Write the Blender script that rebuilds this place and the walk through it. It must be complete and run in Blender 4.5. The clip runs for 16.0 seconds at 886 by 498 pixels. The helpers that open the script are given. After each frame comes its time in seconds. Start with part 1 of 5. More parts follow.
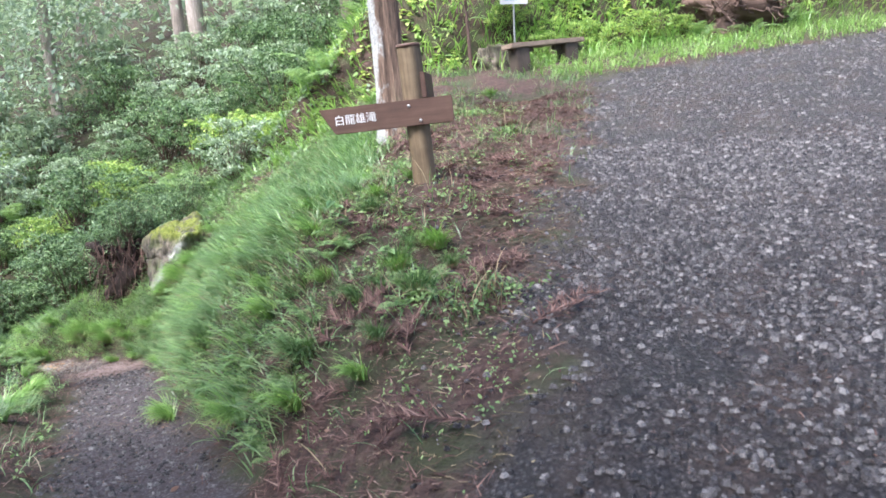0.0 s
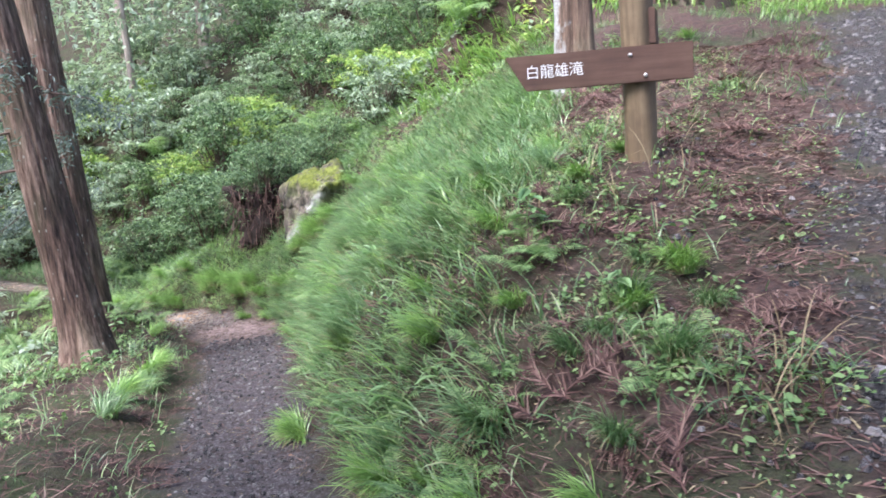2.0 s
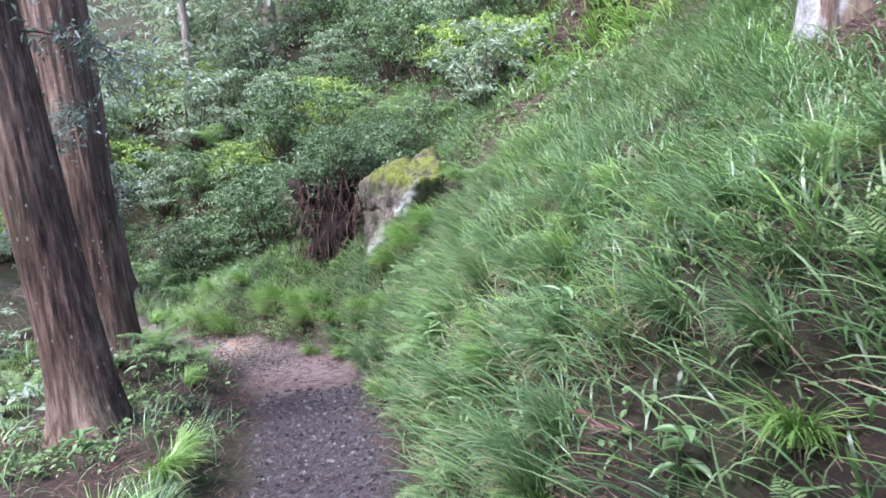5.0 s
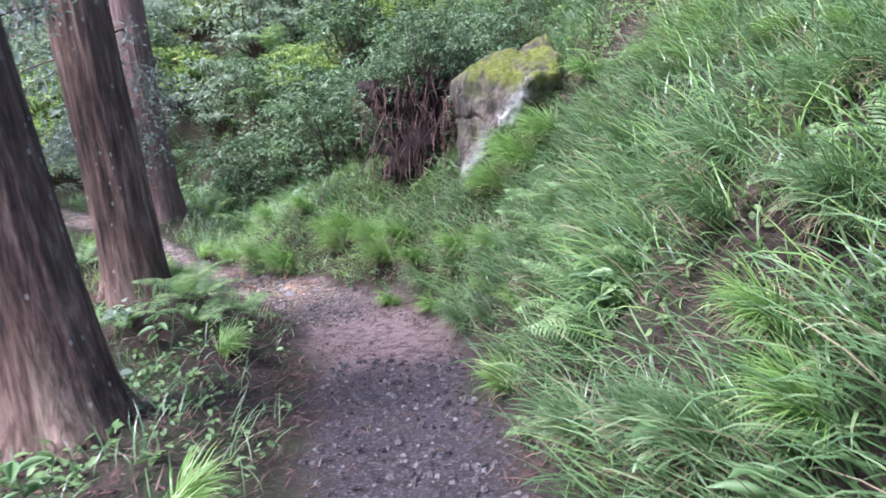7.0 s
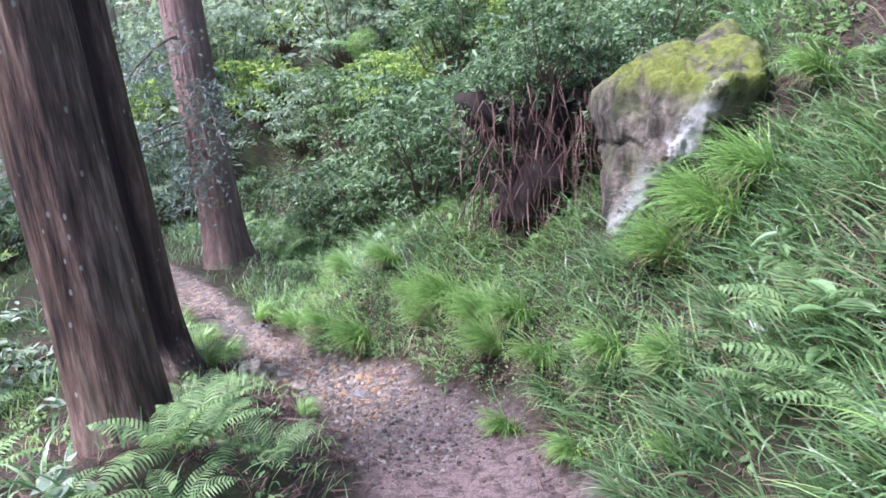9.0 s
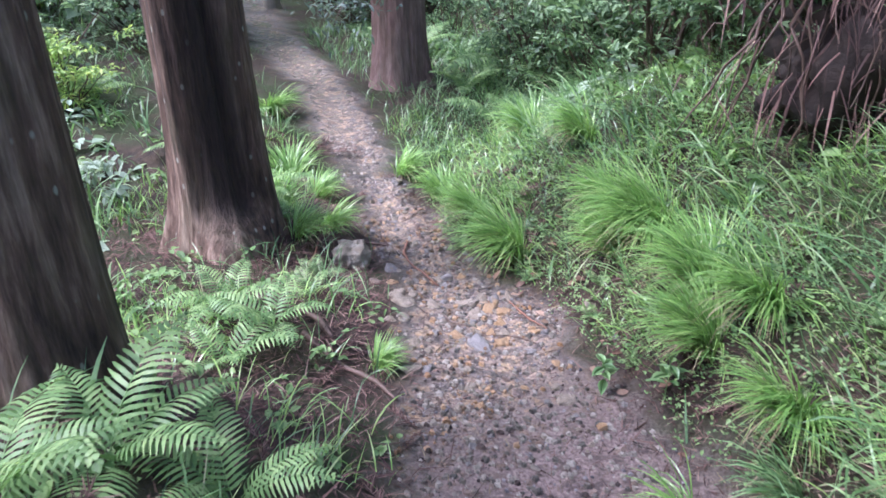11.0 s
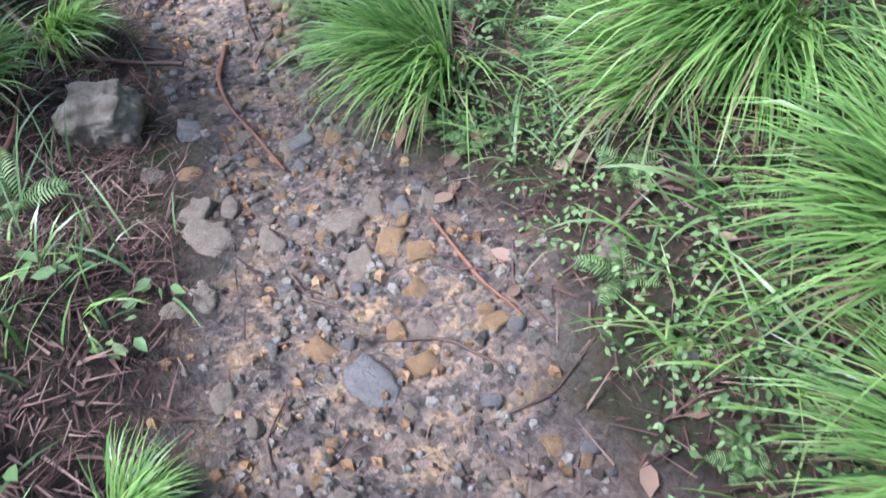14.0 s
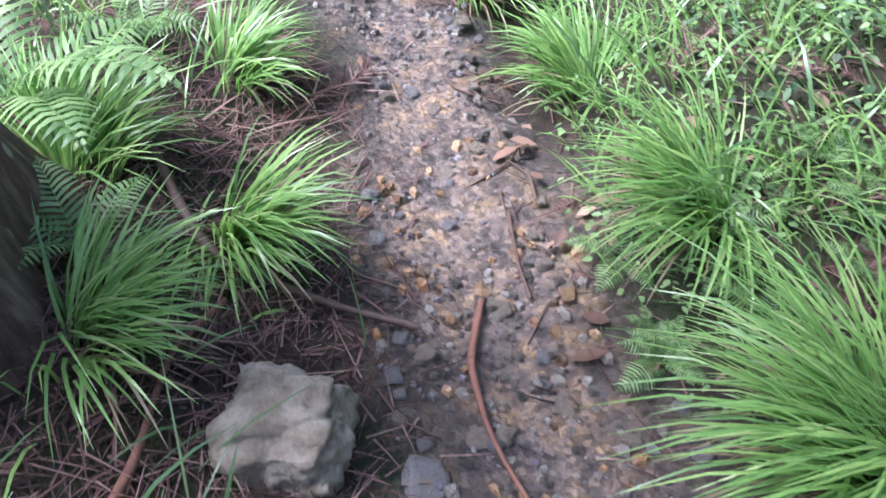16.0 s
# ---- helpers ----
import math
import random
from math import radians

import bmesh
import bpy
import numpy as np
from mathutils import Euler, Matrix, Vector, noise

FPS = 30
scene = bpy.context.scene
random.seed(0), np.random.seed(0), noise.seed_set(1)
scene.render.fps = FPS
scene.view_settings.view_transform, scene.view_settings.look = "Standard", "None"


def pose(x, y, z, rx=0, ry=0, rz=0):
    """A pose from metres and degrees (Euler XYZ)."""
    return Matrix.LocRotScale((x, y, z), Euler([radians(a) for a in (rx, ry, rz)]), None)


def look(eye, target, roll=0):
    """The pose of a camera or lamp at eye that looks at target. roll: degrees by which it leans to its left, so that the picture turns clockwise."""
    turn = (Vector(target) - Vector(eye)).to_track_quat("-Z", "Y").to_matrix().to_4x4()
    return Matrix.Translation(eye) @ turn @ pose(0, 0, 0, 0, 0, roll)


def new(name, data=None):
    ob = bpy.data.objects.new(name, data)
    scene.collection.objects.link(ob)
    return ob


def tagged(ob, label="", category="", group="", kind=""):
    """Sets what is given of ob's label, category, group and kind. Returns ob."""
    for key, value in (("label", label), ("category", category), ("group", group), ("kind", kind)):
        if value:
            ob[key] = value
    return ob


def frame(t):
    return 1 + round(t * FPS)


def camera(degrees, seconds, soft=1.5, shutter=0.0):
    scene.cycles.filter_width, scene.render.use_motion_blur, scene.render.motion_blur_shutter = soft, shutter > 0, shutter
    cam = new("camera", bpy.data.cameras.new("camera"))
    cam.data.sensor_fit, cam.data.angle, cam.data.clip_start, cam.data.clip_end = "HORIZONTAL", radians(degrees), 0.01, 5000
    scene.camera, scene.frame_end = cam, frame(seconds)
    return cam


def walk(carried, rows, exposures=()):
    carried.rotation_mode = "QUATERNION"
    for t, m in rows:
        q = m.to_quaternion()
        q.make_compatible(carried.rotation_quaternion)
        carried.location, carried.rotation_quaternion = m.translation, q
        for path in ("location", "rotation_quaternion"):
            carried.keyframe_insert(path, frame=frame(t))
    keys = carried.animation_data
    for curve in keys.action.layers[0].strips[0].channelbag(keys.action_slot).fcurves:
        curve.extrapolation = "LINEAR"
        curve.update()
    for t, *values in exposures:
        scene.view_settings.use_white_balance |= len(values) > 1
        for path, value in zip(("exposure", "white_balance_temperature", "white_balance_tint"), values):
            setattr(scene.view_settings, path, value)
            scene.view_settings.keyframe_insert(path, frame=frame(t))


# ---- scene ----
cam = camera(58.9, 16.0, soft=1.6, shutter=0.15)
PATH = [
    (0, (0.112, -0.118, 1.552), (0.052, 1.86, 1.262), -5.6),
    (0.5, (0.016, 0.44, 1.643), (-0.043, 2.428, 1.427), -3.7),
    (1, (-0.191, 0.886, 1.718), (-0.304, 2.868, 1.475), -3.5),
    (1.5, (-0.271, 1.256, 1.762), (-0.498, 3.218, 1.442), -4.2),
    (2, (-0.486, 1.558, 1.735), (-0.878, 3.474, 1.317), -4.0),
    (2.5, (-0.774, 1.895, 1.747), (-1.302, 3.766, 1.276), -3.8),
    (3, (-1.044, 2.391, 1.726), (-1.617, 4.254, 1.28), -3.2),
    (3.5, (-1.399, 2.833, 1.64), (-1.934, 4.706, 1.188), -3.4),
    (3.7, (-1.482, 3.034, 1.622), (-2.005, 4.908, 1.159), -4.2),
    (5.8, (-2.321, 5.128, 1.103), (-2.895, 7.005, 0.723), -2.2),
    (6, (-2.437, 5.323, 1.052), (-3.104, 7.158, 0.618), -2.4),
    (6.5, (-2.728, 5.832, 0.958), (-3.549, 7.567, 0.397), -6.0),
    (7, (-3.011, 6.362, 0.841), (-3.708, 8.147, 0.267), -4.3),
    (7.5, (-3.273, 7.041, 0.793), (-3.774, 8.898, 0.243), -4.3),
    (8, (-3.567, 7.541, 0.763), (-4.056, 9.415, 0.261), -5.7),
    (8.5, (-3.808, 8.122, 0.721), (-4.551, 9.921, 0.262), -3.1),
    (9, (-4.087, 8.607, 0.656), (-5.022, 10.296, 0.131), -6.1),
    (9.5, (-4.231, 9.117, 0.519), (-5.267, 10.691, -0.152), -1.5),
    (10, (-4.455, 9.584, 0.39), (-5.414, 11.095, -0.502), 1.2),
    (10.2, (-4.594, 9.763, 0.407), (-5.628, 11.217, -0.498), 0.9),
    (12.3, (-5.842, 11.776, -0.095), (-7.231, 12.84, -1.064), -0.9),
    (12.5, (-5.927, 11.841, -0.137), (-7.26, 12.92, -1.164), 0.2),
    (13, (-6.164, 12.112, -0.256), (-7.273, 13.057, -1.627), -2.8),
    (13.5, (-6.424, 12.258, -0.349), (-7.292, 13.067, -1.959), -6.2),
    (14, (-6.605, 12.462, -0.36), (-7.445, 13.333, -1.952), -6.2),
    (14.5, (-6.851, 12.608, -0.356), (-7.788, 13.516, -1.872), -8.3),
    (15, (-7.095, 12.743, -0.432), (-8.103, 13.636, -1.91), -4.1),
    (15.5, (-7.515, 12.777, -0.575), (-8.492, 13.662, -2.078), 2.7),
    (16, (-7.84, 12.831, -0.696), (-8.848, 13.718, -2.179), 2.8),
]
walk(cam, [(t, look(eye, target, roll)) for t, eye, target, roll in PATH], [(0, 2.7, 5850, 16), (0.6, 2.5, 5750, 17), (1.5, 2.6, 5800, 19), (3.5, 2.5, 5650, 20), (6, 2.45, 5450, 30), (10, 2.68, 5400, 28), (12.5, 2.45, 5250, 20), (14.5, 2.48, 5250, 17), (16, 2.68, 5300, 22)])

# ---- world and light: overcast forest daylight ----
world = bpy.data.worlds.new("world")
scene.world = world
world.use_nodes = True
wn = world.node_tree.nodes
sky = wn.new("ShaderNodeTexSky")
sky.sky_type, sky.sun_disc, sky.sun_elevation, sky.sun_rotation = "NISHITA", False, radians(56), radians(222)
sky.air_density, sky.dust_density = 1.0, 4.0
world.node_tree.links.new(sky.outputs[0], wn["Background"].inputs[0])
wn["Background"].inputs[1].default_value = 0.065
sun_data = bpy.data.lights.new("sun", "SUN")
sun_data.energy, sun_data.angle, sun_data.color = 1.5, radians(22), (1.0, 0.96, 0.9)
sun = new("sun", sun_data)
sun.matrix_world = look((-9, -4, 20), (0, 6, 0))


# ---- small builders ----
def mesh_of(name, verts, faces, material, smooth=True):
    me = bpy.data.meshes.new(name)
    v = np.asarray(verts, dtype=np.float32).reshape(-1, 3)
    if isinstance(faces, np.ndarray):
        n, k = faces.shape
        me.vertices.add(len(v))
        me.vertices.foreach_set("co", v.ravel())
        me.loops.add(n * k)
        me.loops.foreach_set("vertex_index", faces.astype(np.int32).ravel())
        me.polygons.add(n)
        me.polygons.foreach_set("loop_start", np.arange(0, n * k, k, dtype=np.int32))
        me.update(calc_edges=True)
    else:
        me.from_pydata(v.tolist(), [], faces)
    me.polygons.foreach_set("use_smooth", np.full(len(me.polygons), smooth))
    me.materials.append(material)
    me.update()
    return me


def part(name, data, parent, label="", m=None):
    ob = new(name, data)
    ob.parent = parent
    if m is not None:
        ob.matrix_basis = m
    return tagged(ob, label)


def thing(name, label, category, m=None, group="", kind="", data=None):
    ob = new(name, data)
    if m is not None:
        ob.matrix_basis = m
    return tagged(ob, label, category, group, kind)


def from_bmesh(name, bm, material, smooth=True):
    me = bpy.data.meshes.new(name)
    bm.to_mesh(me)
    bm.free()
    me.polygons.foreach_set("use_smooth", np.full(len(me.polygons), smooth))
    me.materials.append(material)
    return me


def unit(v):
    return v / np.maximum(np.linalg.norm(v, axis=-1, keepdims=True), 1e-9)


# ---- lie of the land ----
# the trail's middle: x, y, z, steepness of the bank on its right, half width
TRAIL = [(0.6, -6.0, -1.0, 0.3, 1.0), (0.5, -2.5, -0.5, 0.3, 0.8), (-0.3, 0.5, -0.1, 0.3, 0.7), (-1.3, 2.8, -0.22, 0.7, 0.55), (-2.35, 5.1, -0.5, 1.25, 0.5),
         (-3.3, 6.9, -0.8, 1.5, 0.48), (-4.25, 9.0, -1.1, 1.5, 0.48), (-5.15, 10.7, -1.42, 1.15, 0.5), (-6.1, 12.1, -1.64, 0.95, 0.5),
         (-7.25, 12.95, -1.8, 0.62, 0.36), (-8.0, 13.32, -1.9, 0.6, 0.26), (-8.6, 13.6, -1.94, 0.6, 0.2), (-9.3, 13.98, -1.94, 0.55, 0.19), (-10.1, 14.4, -1.92, 0.5, 0.22), (-11.9, 15.3, -1.88, 0.5, 0.26),
         (-14.5, 16.4, -1.95, 0.5, 0.28), (-20.0, 19.0, -2.2, 0.5, 0.3), (-34.0, 25.0, -2.8, 0.5, 0.4)]


def spline(points, per=24):
    p = np.array(points, dtype=float)
    p = np.vstack([2 * p[0] - p[1], p, 2 * p[-1] - p[-2]])
    u = np.linspace(0, 1, per, endpoint=False)[:, None]
    out = []
    for i in range(1, len(p) - 2):
        a, b, c, d = p[i - 1:i + 3]
        out.append(0.5 * (2 * b + (c - a) * u + (2 * a - 5 * b + 4 * c - d) * u ** 2 + (3 * b - a - 3 * c + d) * u ** 3))
    return np.vstack(out)


LINE = spline(TRAIL)
WAY = unit(np.gradient(LINE[:, :2], axis=0))


def smin(a, b, k):
    h = np.clip(0.5 + 0.5 * (b - a) / k, 0, 1)
    return b + (a - b) * h - k * h * (1 - h)


def step(a, b, x):
    t = np.clip((x - a) / (b - a), 0, 1)
    return t * t * (3 - 2 * t)


def wobble(x, y, f, seed=0.0):
    """Smooth uneven values between about -1 and 1."""
    s = 0.0
    for i, (a, b, c) in enumerate(((1.0, 0.31, 1.0), (-0.57, 1.13, 0.8), (1.71, -1.03, 0.55), (0.83, 2.29, 0.45), (-2.9, 1.3, 0.3), (3.3, 2.1, 0.25))):
        s = s + c * np.sin(f * (a * x + b * y) + seed * (i + 1.7) + 1.3 * np.sin(f * 0.43 * (b * x - a * y) + i + seed))
    return s / 2.2


def trail(x, y):
    """Signed distance from the trail's middle (right: plus), and the trail's height, bank and half width there."""
    x, y = np.atleast_1d(np.asarray(x, float)), np.atleast_1d(np.asarray(y, float))
    d, k = np.empty(len(x)), np.empty(len(x), dtype=int)
    for s in range(0, len(x), 20000):
        dx, dy = x[s:s + 20000, None] - LINE[None, :, 0], y[s:s + 20000, None] - LINE[None, :, 1]
        q = dx * dx + dy * dy
        j = np.argmin(q, axis=1)
        r = np.arange(len(j))
        side = WAY[j, 1] * dx[r, j] - WAY[j, 0] * dy[r, j]
        d[s:s + 20000], k[s:s + 20000] = np.sqrt(q[r, j]) * np.where(side >= 0, 1, -1), j
    return d, LINE[k, 2], LINE[k, 3], LINE[k, 4]


def road_height(y):
    yy = np.clip(y, -60, 24)
    return -0.13 + 0.16 * yy + 0.0012 * yy * np.abs(yy)


def ground(x, y):
    shape = np.shape(x)
    x, y = np.ravel(np.asarray(x, float)), np.ravel(np.asarray(y, float))
    d, zp, sl, hw = trail(x, y)
    upper = road_height(y) - 0.55 * np.clip(-1.2 - x, 0, 12) - 0.3 * step(-0.35, -1.2, x) * step(-4.2, -3.0, x) * step(6.5, 8.5, y) * step(18, 15, y) + 0.11 * np.exp(-((x + 0.3) ** 2 + (y - 6.86) ** 2) / 1.1)
    back = np.clip(y - 16.2 - 0.22 * np.clip(x, 0, 14) - 0.2 * np.clip(-x - 6, 0, 30), 0, 80)
    upper = upper + 1.0 * np.minimum(back, 7) * step(0, 1.2, back) + 0.4 * np.clip(back - 7, 0, 60)
    rough = 0.05 * wobble(x, y, 2.1) + 0.03 * wobble(x, y, 5.3, 2.0)
    e = np.clip(d - hw, 0, 50)
    right = smin(zp + sl * e * step(-0.15, 0.5, e) ** 0.6 + rough * step(0, 0.4, e), upper + rough * step(0.6, -0.6, x - gravel_edge(y)), 0.35)
    right = np.where(e <= 0, zp, np.maximum(right, np.where(e < 3, zp - 0.05, -99)))
    g = np.clip(-d - hw, 0, 90)
    left = zp + 0.16 * step(0.0, 0.7, g) + rough * 1.3 * step(0, 0.5, g) - 0.06 * np.clip(g - 1.2, 0, 3) - 0.32 * np.clip(g - 4, 0, 9) + 0.5 * np.clip(g - 17, 0, 60)
    left = left + 0.32 * np.exp(-((x + 7.15) ** 2 + (y - 10.75) ** 2) / 0.7) * step(0, 0.5, g)
    left = np.where(y < 3, np.maximum(left, np.minimum(road_height(y) - 0.1 * g, zp)), left)
    z = np.where(d >= 0, right, left)
    z = z + 0.008 * wobble(x, y, 13.0, 1.0) * step(hw + 0.2, 0, np.abs(d)) - 0.03 * step(hw, 0, np.abs(d))
    return z.reshape(shape)


def gravel_edge(y):
    """Where the gravel of the road begins, going right."""
    return -0.45 + 0.22 * y + 0.003 * np.clip(y - 7, 0, 30) ** 2 + 0.1 * wobble(y, 0 * y, 1.7)


def zones(x, y):
    """How far each point is gravel road, trail, wet, clay and dead litter, from 0 to 1."""
    d, zp, sl, hw = trail(x, y)
    n = 0.5 * wobble(x, y, 4.1, 3.0) + 0.35 * wobble(x, y, 11.0, 1.0)
    gravel = step(-0.25, 0.3, x - gravel_edge(y) + 0.45 * n) * step(0.3, -0.5, y - 12.6 - 0.37 * x + 0.4 * n)
    on = step(0.12, -0.16, np.abs(d) - hw + 0.16 * n)
    wet = on * step(-6.3, -7.1, x)
    clay = on * step(10.3, 11.3, y + 0.5 * n) * step(-7.6, -6.6, x)
    litter = (1 - gravel) * step(-1.5, -0.7, x + 0.35 * n) * step(17, 15, y)
    slope = step(-5.0, -4.0, x + 0.6 * n) * step(-0.5, -1.3, x) * step(12.8, 14.5, y + n) * step(21, 18.5, y)
    return gravel, on, wet, clay, np.maximum(litter, 0.85 * slope)


# ---- materials ----
def material(name):
    m = bpy.data.materials.new(name)
    m.use_nodes = True
    return m, m.node_tree.nodes, m.node_tree.links, m.node_tree.nodes["Principled BSDF"]


def ramp(nodes, links, source, stops):
    r = nodes.new("ShaderNodeValToRGB")
    while len(r.color_ramp.elements) < len(stops):
        r.color_ramp.elements.new(0.5)
    for e, (p, c) in zip(r.color_ramp.elements, stops):
        e.position, e.color = p, (*c, 1)
    links.new(source, r.inputs[0])
    return r.outputs[0]


def noise_tex(nodes, links, scale, detail=6, rough=0.6, vector=None, dims="3D"):
    n = nodes.new("ShaderNodeTexNoise")
    n.inputs["Scale"].default_value, n.inputs["Detail"].default_value, n.inputs["Roughness"].default_value = scale, detail, rough
    if vector is not None:
        links.new(vector, n.inputs["Vector"])
    return n.outputs[0]


def mixed(nodes, links, factor, a, b, blend="MIX"):
    n = nodes.new("ShaderNodeMix")
    n.data_type, n.blend_type = "RGBA", blend
    for value, socket in ((factor, n.inputs[0]), (a, n.inputs[6]), (b, n.inputs[7])):
        if isinstance(value, (int, float)):
            socket.default_value = value
        elif isinstance(value, tuple):
            socket.default_value = (*value, 1)
        else:
            links.new(value, socket)
    return n.outputs[2]


def maths(nodes, links, op, a, b=0.0):
    n = nodes.new("ShaderNodeMath")
    n.operation, n.use_clamp = op, False
    for value, socket in ((a, n.inputs[0]), (b, n.inputs[1])):
        if isinstance(value, (int, float)):
            socket.default_value = value
        else:
            links.new(value, socket)
    return n.outputs[0]


def bumped(nodes, links, bsdf, height, strength, distance):
    b = nodes.new("ShaderNodeBump")
    b.inputs["Strength"].default_value, b.inputs["Distance"].default_value = strength, distance
    links.new(height, b.inputs["Height"])
    links.new(b.outputs[0], bsdf.inputs["Normal"])


def coords(nodes, links, scale=(1, 1, 1), kind="Object"):
    c = nodes.new("ShaderNodeTexCoord")
    m = nodes.new("ShaderNodeMapping")
    m.inputs["Scale"].default_value = scale
    links.new(c.outputs[kind], m.inputs[0])
    return m.outputs[0]


def leaf_material(name, stops, rough=0.36, see_through=0.32, per="island", pale=0.16):
    """Leaves and blades: colours that vary from one to the next, with light passing through."""
    m, N, L, bsdf = material(name)
    if per == "island":
        rnd = N.new("ShaderNodeNewGeometry").outputs["Random Per Island"]
    else:
        rnd = N.new("ShaderNodeObjectInfo").outputs["Random"]
    v = coords(N, L)
    big = noise_tex(N, L, 1.3, 3, 0.5, v)
    f = maths(N, L, "ADD", maths(N, L, "MULTIPLY", rnd, 0.65), maths(N, L, "MULTIPLY", big, 0.5))
    f = maths(N, L, "SUBTRACT", maths(N, L, "MULTIPLY", f, 1.25), 0.2)
    grey = [(p, tuple((1 - pale) * q + pale * w * (0.3 * c[0] + 0.6 * c[1] + 0.1 * c[2]) for q, w in zip(c, (1.05, 0.95, 1.3)))) for p, c in stops]
    col = ramp(N, L, f, grey)
    fine = noise_tex(N, L, 90, 3, 0.6, v)
    col = mixed(N, L, 0.35, col, ramp(N, L, fine, [(0.3, (0.55, 0.55, 0.55)), (0.7, (1.3, 1.3, 1.2))]), "MULTIPLY")
    L.new(col, bsdf.inputs["Base Color"])
    bsdf.inputs["Roughness"].default_value = rough
    bsdf.inputs["Specular IOR Level"].default_value = 0.6 if rough < 0.4 else 0.35
    tr = N.new("ShaderNodeBsdfTranslucent")
    L.new(mixed(N, L, 1.0, col, (1.15, 1.2, 0.85), "MULTIPLY"), tr.inputs[0])
    mix = N.new("ShaderNodeMixShader")
    mix.inputs[0].default_value = see_through
    L.new(bsdf.outputs[0], mix.inputs[1])
    L.new(tr.outputs[0], mix.inputs[2])
    L.new(mix.outputs[0], N["Material Output"].inputs[0])
    return m


def stone_material(name, stops, scale=9.0, rough=0.75, bump=0.6, wet=False):
    m, N, L, bsdf = material(name)
    v = coords(N, L)
    rnd = N.new("ShaderNodeNewGeometry").outputs["Random Per Island"]
    n1 = noise_tex(N, L, scale, 8, 0.65, v)
    f = maths(N, L, "ADD", maths(N, L, "MULTIPLY", n1, 0.45), maths(N, L, "MULTIPLY", rnd, 0.62))
    col = ramp(N, L, f, stops)
    n2 = noise_tex(N, L, scale * 7, 5, 0.7, v)
    col = mixed(N, L, 0.5, col, ramp(N, L, n2, [(0.3, (0.6, 0.6, 0.6)), (0.7, (1.25, 1.22, 1.18))]), "MULTIPLY")
    L.new(col, bsdf.inputs["Base Color"])
    L.new(ramp(N, L, n2, [(0.2, (rough - 0.25,) * 3), (0.8, (min(rough + 0.1, 1),) * 3)]), bsdf.inputs["Roughness"])
    bumped(N, L, bsdf, n2, bump, 0.012)
    return m


def bark_material(name, stops, flecks=True):
    m, N, L, bsdf = material(name)
    v = coords(N, L, (1, 1, 0.11))
    n1 = noise_tex(N, L, 24, 8, 0.62, v)
    n2 = noise_tex(N, L, 60, 6, 0.7, v)
    big = noise_tex(N, L, 1.7, 4, 0.6, coords(N, L, (1, 1, 0.5)))
    f = maths(N, L, "ADD", maths(N, L, "MULTIPLY", n1, 0.7), maths(N, L, "MULTIPLY", big, 0.5))
    f = maths(N, L, "SUBTRACT", f, 0.1)
    col = ramp(N, L, f, stops)
    col = mixed(N, L, 0.5, col, ramp(N, L, n2, [(0.35, (0.45, 0.42, 0.4)), (0.65, (1.3, 1.25, 1.2))]), "MULTIPLY")
    # green algae in patches, and pale lichen flecks
    alg = noise_tex(N, L, 3.2, 5, 0.6, coords(N, L, (1, 1, 0.35)))
    col = mixed(N, L, ramp(N, L, alg, [(0.5, (0, 0, 0)), (0.72, (0.55, 0.55, 0.55))]), col, (0.075, 0.085, 0.04))
    if flecks:
        vo = N.new("ShaderNodeTexVoronoi")
        vo.inputs["Scale"].default_value = 8.0
        L.new(coords(N, L, (1.6, 1.6, 0.9)), vo.inputs["Vector"])
        col = mixed(N, L, ramp(N, L, vo.outputs["Distance"], [(0.09, (0.8, 0.8, 0.8)), (0.14, (0, 0, 0))]), col, (0.36, 0.37, 0.31))
    # near-black colour over the hollow strip
    hollow_dark = N.new("ShaderNodeAttribute")
    hollow_dark.attribute_name = "hollow_dark"
    col = mixed(N, L, hollow_dark.outputs["Fac"], col, ramp(N, L, n2, [(0.35, (0.012, 0.007, 0.006)), (0.7, (0.045, 0.026, 0.02))]))
    L.new(col, bsdf.inputs["Base Color"])
    bsdf.inputs["Roughness"].default_value = 0.85
    bumped(N, L, bsdf, maths(N, L, "ADD", n1, maths(N, L, "MULTIPLY", n2, 0.5)), 0.9, 0.03)
    return m


def wood_material(name, stops, scale=(30, 30, 2.2), rough=0.65, axis_bump=0.35):
    m, N, L, bsdf = material(name)
    n1 = noise_tex(N, L, 1.0, 8, 0.65, coords(N, L, scale))
    big = noise_tex(N, L, 5.0, 4, 0.6, coords(N, L))
    f = maths(N, L, "ADD", maths(N, L, "MULTIPLY", n1, 0.6), maths(N, L, "MULTIPLY", big, 0.45))
    L.new(ramp(N, L, f, stops), bsdf.inputs["Base Color"])
    bsdf.inputs["Roughness"].default_value = rough
    bumped(N, L, bsdf, n1, axis_bump, 0.006)
    return m


